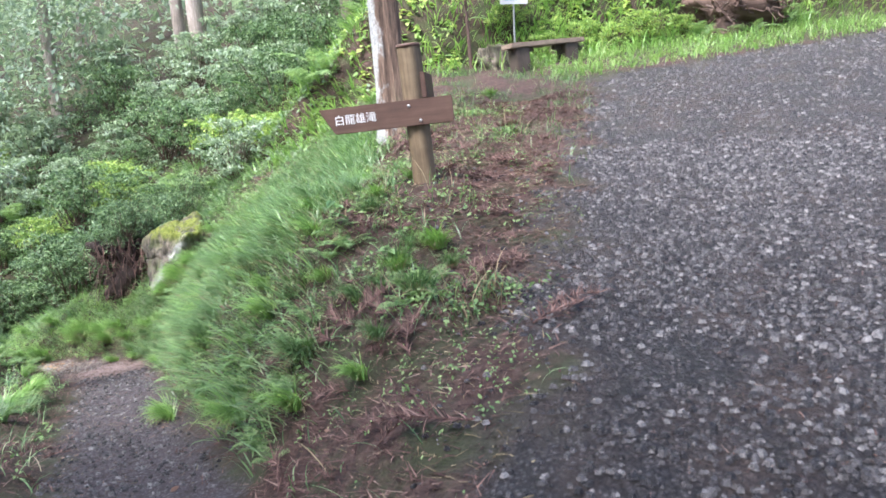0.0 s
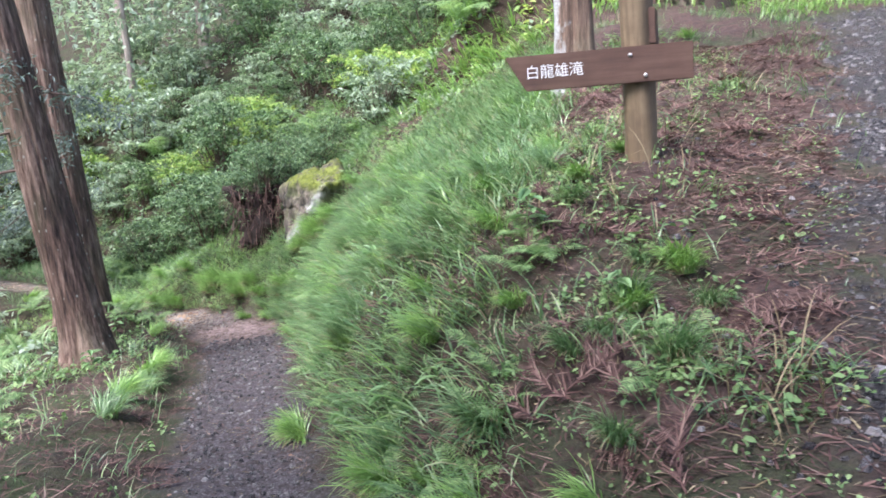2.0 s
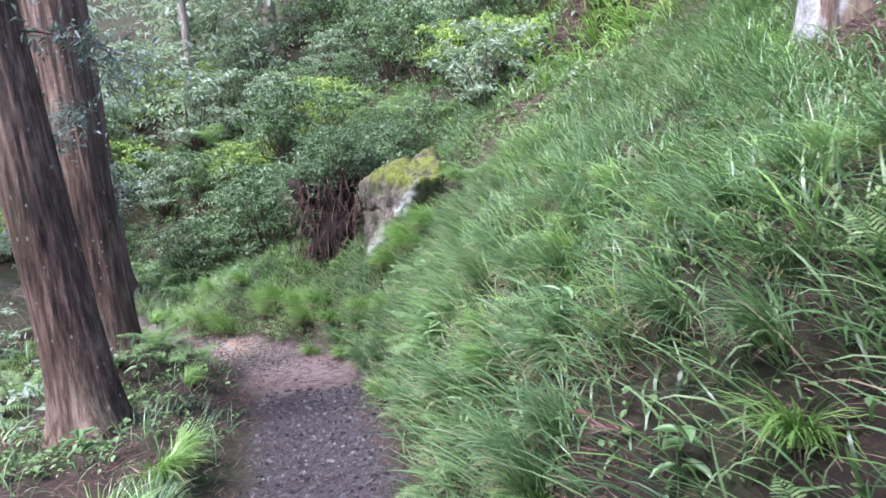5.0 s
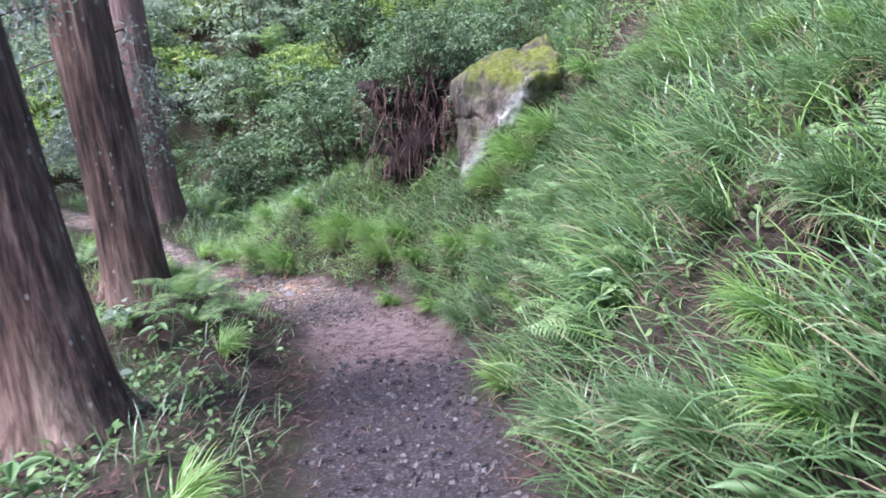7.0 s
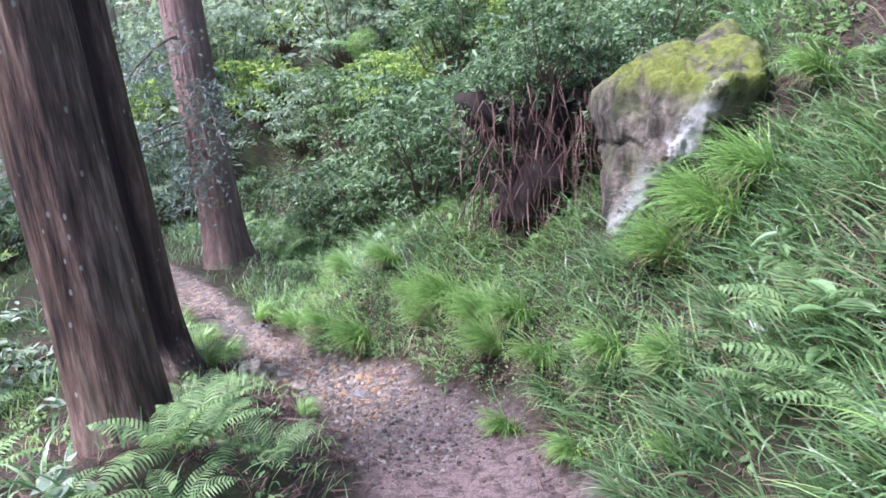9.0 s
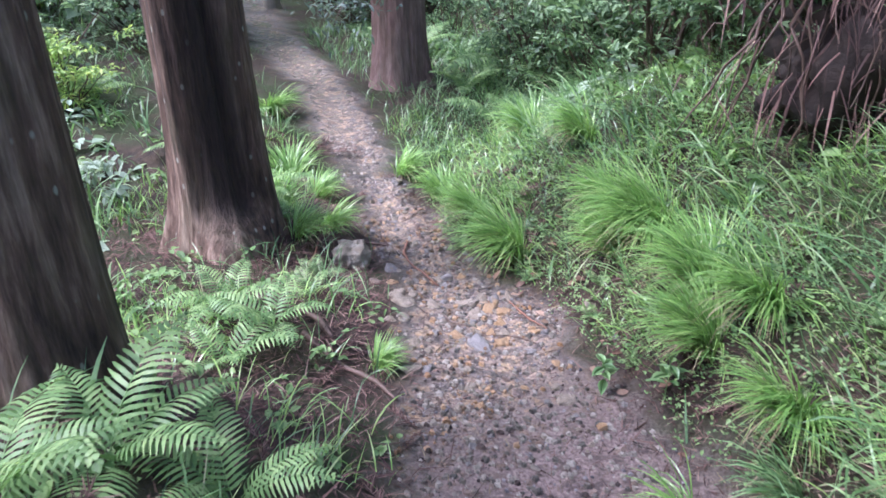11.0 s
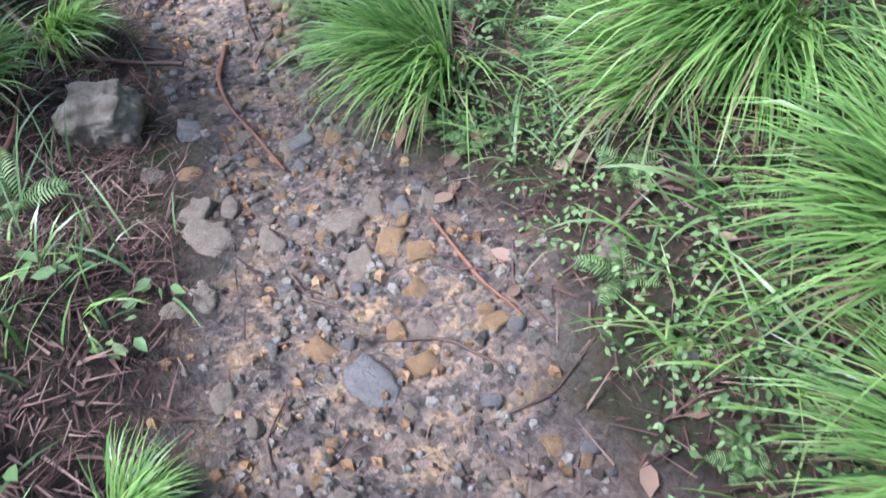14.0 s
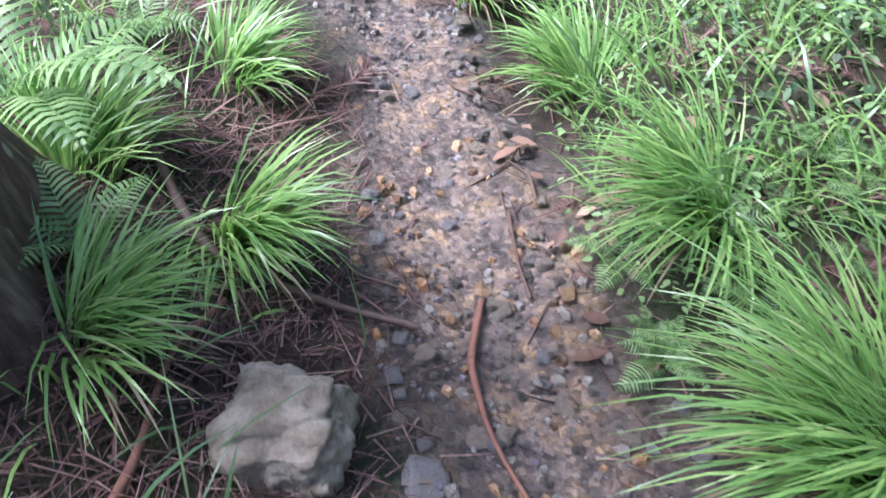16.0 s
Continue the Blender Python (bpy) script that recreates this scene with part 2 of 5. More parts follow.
def ground_material():
    m, N, L, bsdf = material("forest_ground")
    v = coords(N, L)
    at = N.new("ShaderNodeAttribute")
    at.attribute_name = "zone"
    sep = N.new("ShaderNodeSeparateColor")
    L.new(at.outputs["Color"], sep.inputs[0])
    at2 = N.new("ShaderNodeAttribute")
    at2.attribute_name = "cover"
    sep2 = N.new("ShaderNodeSeparateColor")
    L.new(at2.outputs["Color"], sep2.inputs[0])
    fine, mid, low = noise_tex(N, L, 70, 6, 0.7, v), noise_tex(N, L, 13, 6, 0.65, v), noise_tex(N, L, 1.6, 5, 0.6, v)
    vo = N.new("ShaderNodeTexVoronoi")
    vo.inputs["Scale"].default_value = 44.0
    L.new(v, vo.inputs["Vector"])
    vo2 = N.new("ShaderNodeTexVoronoi")
    vo2.inputs["Scale"].default_value = 75.0
    L.new(v, vo2.inputs["Vector"])
    # leaf mould and moss below the plants
    mould = ramp(N, L, mid, [(0.3, (0.017, 0.012, 0.007)), (0.5, (0.046, 0.028, 0.017)), (0.72, (0.093, 0.060, 0.037))])
    mould = mixed(N, L, ramp(N, L, low, [(0.42, (0, 0, 0)), (0.62, (0.85, 0.85, 0.85))]), mould, ramp(N, L, fine, [(0.3, (0.019, 0.033, 0.007)), (0.7, (0.062, 0.096, 0.021))]))
    litter = ramp(N, L, mid, [(0.3, (0.03, 0.017, 0.013)), (0.52, (0.085, 0.048, 0.037)), (0.7, (0.16, 0.1, 0.078))])
    litter = mixed(N, L, ramp(N, L, low, [(0.48, (0, 0, 0)), (0.62, (0.8, 0.8, 0.8))]), litter, ramp(N, L, fine, [(0.3, (0.025, 0.035, 0.012)), (0.7, (0.075, 0.1, 0.035))]))
    peb = ramp(N, L, vo.outputs["Color"], [(0.2, (0.031, 0.029, 0.030)), (0.5, (0.074, 0.067, 0.068)), (0.85, (0.161, 0.150, 0.150))])
    peb = mixed(N, L, ramp(N, L, vo.outputs["Distance"], [(0.25, (0, 0, 0)), (0.55, (0.8, 0.8, 0.8))]), peb, (0.022, 0.019, 0.018))
    peb = mixed(N, L, ramp(N, L, low, [(0.45, (0, 0, 0)), (0.62, (0.75, 0.75, 0.75))]), peb, (0.074, 0.054, 0.045))
    soil = ramp(N, L, fine, [(0.3, (0.024, 0.019, 0.021)), (0.5, (0.07, 0.058, 0.062)), (0.72, (0.16, 0.14, 0.145))])
    soil = mixed(N, L, ramp(N, L, mid, [(0.42, (0, 0, 0)), (0.62, (0.8, 0.8, 0.8))]), soil, (0.036, 0.022, 0.018))
    soil = mixed(N, L, ramp(N, L, vo2.outputs["Color"], [(0.72, (0, 0, 0)), (0.8, (0.7, 0.7, 0.7))]), soil, (0.2, 0.185, 0.19))
    clay = ramp(N, L, fine, [(0.3, (0.1, 0.072, 0.064)), (0.5, (0.3, 0.22, 0.195)), (0.72, (0.46, 0.36, 0.325))])
    clay = mixed(N, L, ramp(N, L, mid, [(0.47, (0, 0, 0)), (0.6, (0.85, 0.85, 0.85))]), clay, (0.095, 0.068, 0.06))
    mud = ramp(N, L, mid, [(0.3, (0.06, 0.051, 0.048)), (0.42, (0.17, 0.145, 0.132)), (0.54, (0.3, 0.235, 0.19)), (0.64, (0.42, 0.295, 0.18)), (0.76, (0.48, 0.32, 0.17))])
    mud = mixed(N, L, 0.85, mud, ramp(N, L, vo2.outputs["Color"], [(0.1, (0.4, 0.4, 0.4)), (0.9, (1.5, 1.45, 1.4))]), "MULTIPLY")
    col = mixed(N, L, sep2.outputs[1], mould, litter)
    col = mixed(N, L, sep.outputs[1], col, soil)
    col = mixed(N, L, sep2.outputs[0], col, clay)
    col = mixed(N, L, sep.outputs[2], col, mud)
    col = mixed(N, L, sep.outputs[0], col, peb)
    L.new(col, bsdf.inputs["Base Color"])
    wet = maths(N, L, "MULTIPLY", sep.outputs[2], maths(N, L, "SUBTRACT", 1.0, mid))
    damp = maths(N, L, "ADD", maths(N, L, "MULTIPLY", wet, 1.55), maths(N, L, "MULTIPLY", sep.outputs[0], 0.38))
    L.new(maths(N, L, "SUBTRACT", 0.88, damp), bsdf.inputs["Roughness"])
    h = maths(N, L, "ADD", maths(N, L, "MULTIPLY", maths(N, L, "SUBTRACT", 1.0, vo.outputs["Distance"]), sep.outputs[0]), maths(N, L, "ADD", fine, mid))
    h = maths(N, L, "MULTIPLY", h, maths(N, L, "SUBTRACT", 1.0, maths(N, L, "MULTIPLY", sep.outputs[2], 0.35)))
    bumped(N, L, bsdf, h, 1.0, 0.035)
    return m


G = {}
G["ground"] = ground_material()
G["grass"] = leaf_material("grass_blades", [(0.0, (0.045, 0.1, 0.036)), (0.35, (0.1, 0.205, 0.066)), (0.72, (0.18, 0.325, 0.11)), (0.93, (0.29, 0.42, 0.17)), (1.0, (0.42, 0.37, 0.22))], pale=0.08)
G["sedge"] = leaf_material("sedge_blades", [(0.0, (0.1, 0.2, 0.05)), (0.4, (0.2, 0.38, 0.085)), (0.8, (0.32, 0.51, 0.13)), (1.0, (0.48, 0.56, 0.25))], 0.32, 0.35, pale=0.04)
G["straw"] = leaf_material("dead_grass", [(0.0, (0.12, 0.085, 0.035)), (0.5, (0.27, 0.21, 0.09)), (1.0, (0.4, 0.34, 0.17))], 0.75, 0.2)
G["fern"] = leaf_material("fern_leaf", [(0.0, (0.1, 0.19, 0.06)), (0.5, (0.19, 0.33, 0.105)), (1.0, (0.33, 0.47, 0.17))], 0.45, 0.38, pale=0.08)
G["shrub"] = leaf_material("shrub_leaf", [(0.05, (0.024, 0.055, 0.022)), (0.38, (0.085, 0.165, 0.062)), (0.72, (0.18, 0.31, 0.12)), (1.0, (0.36, 0.5, 0.25))], 0.48, 0.36)
G["bright"] = leaf_material("bright_leaf", [(0.0, (0.14, 0.25, 0.07)), (0.5, (0.31, 0.48, 0.13)), (1.0, (0.58, 0.66, 0.18))], 0.45, 0.42, pale=0.06)
G["needles"] = leaf_material("cedar_needles", [(0.0, (0.067, 0.102, 0.093)), (0.5, (0.119, 0.179, 0.145)), (1.0, (0.196, 0.264, 0.220))], 0.5, 0.3)
G["litter"] = leaf_material("dead_needles", [(0.1, (0.03, 0.015, 0.011)), (0.45, (0.1, 0.049, 0.036)), (0.75, (0.19, 0.104, 0.074)), (1.0, (0.36, 0.25, 0.17))], 0.8, 0.1)
G["twig"] = wood_material("twig_wood", [(0.2, (0.035, 0.022, 0.016)), (0.8, (0.14, 0.085, 0.06))])
G["redtwig"] = wood_material("red_stick_wood", [(0.2, (0.09, 0.035, 0.02)), (0.8, (0.26, 0.12, 0.075))])
G["bark"] = bark_material("cedar_bark", [(0.34, (0.018, 0.011, 0.008)), (0.5, (0.14, 0.088, 0.064)), (0.7, (0.42, 0.315, 0.25))])
G["redbark"] = bark_material("red_cedar_bark", [(0.2, (0.06, 0.035, 0.028)), (0.5, (0.22, 0.14, 0.12)), (0.8, (0.42, 0.31, 0.28))], False)
# leaf colour paled to stand in for haze and light from the open valley
G["haze"] = leaf_material("hazed_far_leaf", [(0.0, (0.15, 0.23, 0.14)), (0.5, (0.28, 0.39, 0.245)), (1.0, (0.46, 0.58, 0.4))], 0.45, 0.4)
G["palebark"] = bark_material("pale_bark", [(0.2, (0.14, 0.12, 0.1)), (0.5, (0.36, 0.31, 0.27)), (0.8, (0.6, 0.55, 0.5))], False)
def lichen_bark():
    """Ridged brown bark, its weather side covered by pale grey lichen."""
    m = bark_material("lichen_bark", [(0.3, (0.03, 0.02, 0.014)), (0.5, (0.15, 0.1, 0.07)), (0.72, (0.36, 0.28, 0.21))], False)
    N, L = m.node_tree.nodes, m.node_tree.links
    bsdf = N["Principled BSDF"]
    col = bsdf.inputs["Base Color"].links[0].from_socket
    v = coords(N, L)
    sep = N.new("ShaderNodeSeparateXYZ")
    L.new(v, sep.inputs[0])
    patch = maths(N, L, "ADD", noise_tex(N, L, 3.5, 6, 0.65, coords(N, L, (1, 1, 0.45))), maths(N, L, "MULTIPLY", sep.outputs[0], -0.9))
    patch = ramp(N, L, patch, [(0.52, (0, 0, 0)), (0.6, (0.85, 0.85, 0.85))])
    L.new(mixed(N, L, patch, col, ramp(N, L, noise_tex(N, L, 30, 5, 0.7, v), [(0.3, (0.2, 0.21, 0.2)), (0.7, (0.55, 0.57, 0.55))])), bsdf.inputs["Base Color"])
    return m


G["lichenbark"] = lichen_bark()
G["gravel"] = stone_material("gravel_stone", [(0.3, (0.018, 0.017, 0.018)), (0.5, (0.055, 0.051, 0.052)), (0.72, (0.11, 0.104, 0.103)), (0.92, (0.3, 0.29, 0.28))], 30, 0.36)
G["stone"] = stone_material("grey_stone", [(0.3, (0.09, 0.08, 0.066)), (0.5, (0.22, 0.195, 0.16)), (0.7, (0.36, 0.32, 0.27)), (0.9, (0.48, 0.44, 0.38))], 26, 0.5, 1.0)
G["amber"] = stone_material("amber_stone", [(0.25, (0.1, 0.06, 0.03)), (0.5, (0.25, 0.14, 0.065)), (0.8, (0.42, 0.28, 0.16))], 18, 0.4)
G["purple"] = stone_material("slate_stone", [(0.25, (0.07, 0.065, 0.075)), (0.5, (0.16, 0.145, 0.15)), (0.8, (0.27, 0.25, 0.25))], 16, 0.5)
G["amber_cobble"] = stone_material("amber_cobble", [(0.3, (0.09, 0.055, 0.03)), (0.5, (0.27, 0.15, 0.065)), (0.75, (0.45, 0.3, 0.17))], 1.6, 0.4, 1.0)
G["grey_cobble"] = stone_material("grey_cobble", [(0.3, (0.05, 0.041, 0.032)), (0.5, (0.18, 0.145, 0.112)), (0.75, (0.4, 0.335, 0.265))], 2.2, 0.34, 1.0)
G["slate_cobble"] = stone_material("slate_cobble", [(0.3, (0.045, 0.042, 0.048)), (0.5, (0.14, 0.13, 0.135)), (0.75, (0.3, 0.28, 0.27))], 1.6, 0.4, 1.0)
G["pale_rock"] = stone_material("pale_rock", [(0.3, (0.07, 0.055, 0.036)), (0.46, (0.3, 0.25, 0.18)), (0.62, (0.64, 0.58, 0.48))], 14, 0.7, 1.0)
G["clod"] = stone_material("soil_clod", [(0.3, (0.04, 0.027, 0.022)), (0.5, (0.12, 0.084, 0.066)), (0.8, (0.24, 0.18, 0.145))], 22, 0.85, 0.8)
G["post"] = wood_material("weathered_post", [(0.25, (0.045, 0.032, 0.018)), (0.5, (0.13, 0.092, 0.05)), (0.75, (0.25, 0.19, 0.11))])
G["plank"] = wood_material("brown_board", [(0.25, (0.04, 0.022, 0.015)), (0.5, (0.085, 0.045, 0.03)), (0.8, (0.14, 0.085, 0.058))], (2.2, 30, 30), 0.6)
G["bench"] = wood_material("bench_timber", [(0.25, (0.1, 0.075, 0.055)), (0.5, (0.22, 0.165, 0.12)), (0.8, (0.36, 0.29, 0.22))], (2.2, 30, 30))
G["benchleg"] = wood_material("bench_leg_wood", [(0.25, (0.03, 0.022, 0.016)), (0.6, (0.075, 0.056, 0.042)), (0.9, (0.13, 0.1, 0.08))])
m, N, L, bsdf = material("white_lettering")
L.new(ramp(N, L, noise_tex(N, L, 60, 4, 0.6, coords(N, L)), [(0.3, (0.62, 0.62, 0.6)), (0.6, (0.8, 0.8, 0.79))]), bsdf.inputs["Base Color"])
bsdf.inputs["Roughness"].default_value = 0.6
G["white"] = m
m, N, L, bsdf = material("bolt_steel")
bsdf.inputs["Base Color"].default_value, bsdf.inputs["Metallic"].default_value = (0.5, 0.48, 0.46, 1), 0.9
L.new(ramp(N, L, noise_tex(N, L, 90, 4, 0.6, coords(N, L)), [(0.3, (0.25,) * 3), (0.7, (0.6,) * 3)]), bsdf.inputs["Roughness"])
G["steel"] = m


def boulder_material():
    m, N, L, bsdf = material("mossy_rock")
    v = coords(N, L)
    n1, n2, n3 = noise_tex(N, L, 4, 8, 0.65, v), noise_tex(N, L, 24, 6, 0.7, v), noise_tex(N, L, 2.6, 5, 0.6, v)
    streak = noise_tex(N, L, 9, 7, 0.65, coords(N, L, (1, 1, 0.22)))
    col = ramp(N, L, streak, [(0.38, (0.022, 0.019, 0.014)), (0.5, (0.1, 0.086, 0.062)), (0.66, (0.28, 0.235, 0.185))])
    col = mixed(N, L, ramp(N, L, n3, [(0.46, (0, 0, 0)), (0.66, (0.75, 0.75, 0.75))]), col, (0.11, 0.13, 0.045))
    vo = N.new("ShaderNodeTexVoronoi")
    vo.inputs["Scale"].default_value = 6.0
    L.new(v, vo.inputs["Vector"])
    lich = maths(N, L, "ADD", n1, maths(N, L, "MULTIPLY", n2, 0.35))
    at = N.new("ShaderNodeAttribute")
    at.attribute_name = "growth"
    sep = N.new("ShaderNodeSeparateColor")
    L.new(at.outputs["Color"], sep.inputs[0])
    lich = maths(N, L, "MULTIPLY", ramp(N, L, lich, [(0.6, (0, 0, 0)), (0.68, (1, 1, 1))]), sep.outputs[1])
    col = mixed(N, L, lich, col, ramp(N, L, n2, [(0.3, (0.36, 0.36, 0.33)), (0.7, (0.66, 0.66, 0.62))]))
    moss = maths(N, L, "MULTIPLY", ramp(N, L, maths(N, L, "ADD", n1, maths(N, L, "MULTIPLY", n2, 0.2)), [(0.5, (0, 0, 0)), (0.62, (1, 1, 1))]), sep.outputs[0])
    col = mixed(N, L, moss, col, ramp(N, L, n2, [(0.3, (0.07, 0.085, 0.014)), (0.5, (0.15, 0.18, 0.025)), (0.75, (0.26, 0.29, 0.05))]))
    L.new(col, bsdf.inputs["Base Color"])
    bsdf.inputs["Roughness"].default_value = 0.9
    bumped(N, L, bsdf, maths(N, L, "ADD", streak, maths(N, L, "MULTIPLY", n2, 0.7)), 1.0, 0.05)
    return m


G["boulder"] = boulder_material()


# ---- ground sheet ----
def axis(fine_a, fine_b, s, far):
    mid = np.arange(fine_a, fine_b + 1e-6, s)
    grow = s * 1.22 ** np.arange(1, 60)
    out = np.cumsum(grow)
    out = out[out < far]
    return np.concatenate([fine_a - out[::-1], mid, fine_b + out])


def build_ground():
    xs, ys = axis(-12.5, 5.0, 0.085, 400), axis(-1.0, 18.5, 0.085, 400)
    X, Y = np.meshgrid(xs, ys)
    Z = ground(X, Y)
    nx, ny = len(xs), len(ys)
    i = np.arange(ny - 1)[:, None] * nx + np.arange(nx - 1)[None, :]
    faces = np.stack([i, i + 1, i + nx + 1, i + nx], -1).reshape(-1, 4)
    me = mesh_of("ground", np.stack([X, Y, Z], -1), faces, G["ground"])
    g, on, wet, clay, lit = zones(X.ravel(), Y.ravel())
    for name, cols in (("zone", (g, on, wet)), ("cover", (clay, lit, 0 * g))):
        a = me.attributes.new(name, "FLOAT_COLOR", "POINT")
        a.data.foreach_set("color", np.stack([*cols, np.ones_like(g)], -1).astype(np.float32).ravel())
    return thing("ground", "forest floor with gravel road and muddy trail", "ground", kind="structure", data=me)


build_ground()


# ---- vegetation builders ----
def blades(rng, roots, up, length, width, bend, lean, heading, rows=4):
    """Tapering blades that bow over, as one soup of strips: roots (n,3), up (n,3)."""
    n = len(roots)
    t = np.linspace(0, 1, rows + 1)
    out = np.stack([np.cos(heading), np.sin(heading), 0 * heading], -1)
    side = np.stack([-np.sin(heading), np.cos(heading), 0 * heading], -1)
    p = np.zeros((n, rows + 1, 3))
    p[:, 0] = roots
    for k in range(1, rows + 1):
        th = lean + bend * ((k - 0.5) / rows)
        p[:, k] = p[:, k - 1] + (length / rows)[:, None] * (np.cos(th)[:, None] * up + np.sin(th)[:, None] * out)
    w = np.array([0.75, 1.0, 0.85, 0.55, 0.06])[:rows + 1] if rows == 4 else np.linspace(1, 0.08, rows + 1)
    tw = rng.uniform(-0.6, 0.6, n)
    sd = side * np.cos(tw)[:, None] + up * np.sin(tw)[:, None]
    off = width[:, None, None] * 0.5 * w[None, :, None] * sd[:, None, :]
    v = np.stack([p - off, p + off], 2).reshape(-1, 3)
    b = np.arange(n)[:, None] * 2 * (rows + 1) + 2 * np.arange(rows)[None, :]
    f = np.stack([b, b + 1, b + 3, b + 2], -1).reshape(-1, 4)
    return v, f


def leaves(rng, centres, size, flat=0.5, aspect=0.45, oval=False):
    """Folded leaves at the centres, as one soup: four corners each, or six for rounder ones."""
    n = len(centres)
    az = rng.uniform(0, 2 * np.pi, n)
    dip = rng.normal(-0.25, flat, n)
    d = np.stack([np.cos(az) * np.cos(dip), np.sin(az) * np.cos(dip), np.sin(dip)], -1)
    s = unit(np.cross(d, np.array([0, 0, 1.0])) + rng.normal(0, 0.35, (n, 3)))
    nrm = np.cross(s, d)
    L_ = (size * rng.uniform(0.6, 1.25, n))[:, None]
    mid = centres + 0.45 * L_ * d
    if oval:
        lift = 0.1 * L_ * nrm
        at_ = [centres] + [centres + a * L_ * d + b * aspect * L_ * s + abs(b) * lift for a, b in ((0.28, 0.46), (0.62, 0.42))] + [centres + L_ * d - 0.12 * L_ * nrm] + [centres + a * L_ * d - b * aspect * L_ * s + abs(b) * lift for a, b in ((0.62, 0.42), (0.28, 0.46))]
        f = np.arange(6 * n).reshape(n, 6)
        return np.stack(at_, 1).reshape(-1, 3), np.concatenate([f[:, [0, 1, 2, 3]], f[:, [0, 3, 4, 5]]])
    v = np.stack([centres, mid + aspect * L_ * 0.5 * s + 0.08 * L_ * nrm, centres + L_ * d - 0.1 * L_ * nrm, mid - aspect * L_ * 0.5 * s + 0.08 * L_ * nrm], 1)
    f = np.arange(4 * n).reshape(n, 4)
    tri = np.concatenate([f[:, [0, 1, 2]], f[:, [0, 2, 3]]])
    return v.reshape(-1, 3), tri


def tube(points, radii, sides=6):
    p, r = np.asarray(points, float), np.asarray(radii, float)
    t = unit(np.gradient(p, axis=0))
    a = unit(np.cross(t, np.array([0.31, 0.2, 0.93])))
    b = np.cross(t, a)
    ang = np.linspace(0, 2 * np.pi, sides, endpoint=False)
    v = p[:, None] + r[:, None, None] * (np.cos(ang)[None, :, None] * a[:, None] + np.sin(ang)[None, :, None] * b[:, None])
    i = np.arange(len(p) - 1)[:, None] * sides
    j = np.arange(sides)[None, :]
    k = (j + 1) % sides
    return v.reshape(-1, 3), np.stack([i + j, i + k, i + sides + k, i + sides + j], -1).reshape(-1, 4)


def merged(pieces):
    vs, fs, n = [], [], 0
    for v, f in pieces:
        vs.append(v)
        fs.append(f + n)
        n += len(v)
    return np.vstack(vs), np.vstack(fs)


def stick_points(rng, a, b, n=7, sway=0.03):
    u = np.linspace(0, 1, n)[:, None]
    return np.array(a) * (1 - u) + np.array(b) * u + rng.normal(0, sway, (n, 3)) * np.sin(np.pi * u)


# ---- trees ----
def trunk_mesh(seed, r0, height, lean, flare, ridge, mat, twin=None, sides=84, rows=70, hollow=None):
    rng = np.random.default_rng(seed)
    zz = np.concatenate([[-0.45], np.linspace(-0.1, 1.5, rows // 2), np.linspace(1.58, height, rows // 2)])
    ang = np.linspace(0, 2 * np.pi, sides, endpoint=False)
    A, Z = np.meshgrid(ang, zz)
    base = r0 * (1 - 0.035 * Z / 1.0 * 0.6) + flare * np.exp(-np.clip(Z + 0.1, 0, 9) / 0.3) * (1 + 0.45 * np.sin(3 * A + seed) + 0.3 * np.sin(5 * A + 2 * seed))
    if twin:
        base = base * (1 + twin[0] * np.exp(-(np.angle(np.exp(1j * (A - twin[1]))) / 0.55) ** 2) - 0.13 * np.exp(-(np.angle(np.exp(1j * (A - twin[1] + 0.85))) / 0.16) ** 2))
    rough = 0.0
    for k in (9, 14, 23, 31):
        rough = rough + np.abs(np.sin(k * A / 2 * 1.0 + rng.uniform(0, 6) + 0.8 * np.sin(Z * rng.uniform(0.7, 1.6) + rng.uniform(0, 6)))) / 4
    R = base + ridge * (rough - 0.6)
    hollow_dark = 0 * Z
    # hollow: a sunken strip coloured near black, widened to darken most of the front
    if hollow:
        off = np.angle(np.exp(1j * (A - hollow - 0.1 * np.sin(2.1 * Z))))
        hollow_dark = np.exp(-(off / (0.62 + 0.1 * np.sin(3 * Z))) ** 4) * step(0.05, 0.3, Z)
        R = R - 0.075 * hollow_dark
    X, Y = R * np.cos(A) + lean[0] * Z, R * np.sin(A) + lean[1] * Z
    i = np.arange(len(zz) - 1)[:, None] * sides
    j = np.arange(sides)[None, :]
    k = (j + 1) % sides
    me = mesh_of("trunk", np.stack([X, Y, Z], -1), np.stack([i + j, i + k, i + sides + k, i + sides + j], -1).reshape(-1, 4), mat)
    me.attributes.new("hollow_dark", "FLOAT", "POINT").data.foreach_set("value", hollow_dark.astype(np.float32).ravel())
    return me


def spray(rng, start, way, length, size, count):
    """A drooping conifer spray: a thin stem and short flat needle fronds."""
    u = np.linspace(0, 1, 9)[:, None]
    p = np.array(start) + length * u * np.array(way) - np.array([0, 0, 0.35 * length]) * u ** 2
    p = p + rng.normal(0, 0.015 * length, p.shape) * u
    st = tube(p, np.linspace(0.012, 0.003, 9) * max(1, length), 5)
    k = rng.uniform(0.15, 1, count)
    c = np.stack([np.interp(k, u[:, 0], p[:, a]) for a in range(3)], -1) + rng.normal(0, 0.13 * length, (count, 3)) * np.array([1, 1, 0.6])
    return st, leaves(rng, c, size, 0.6, 0.3)


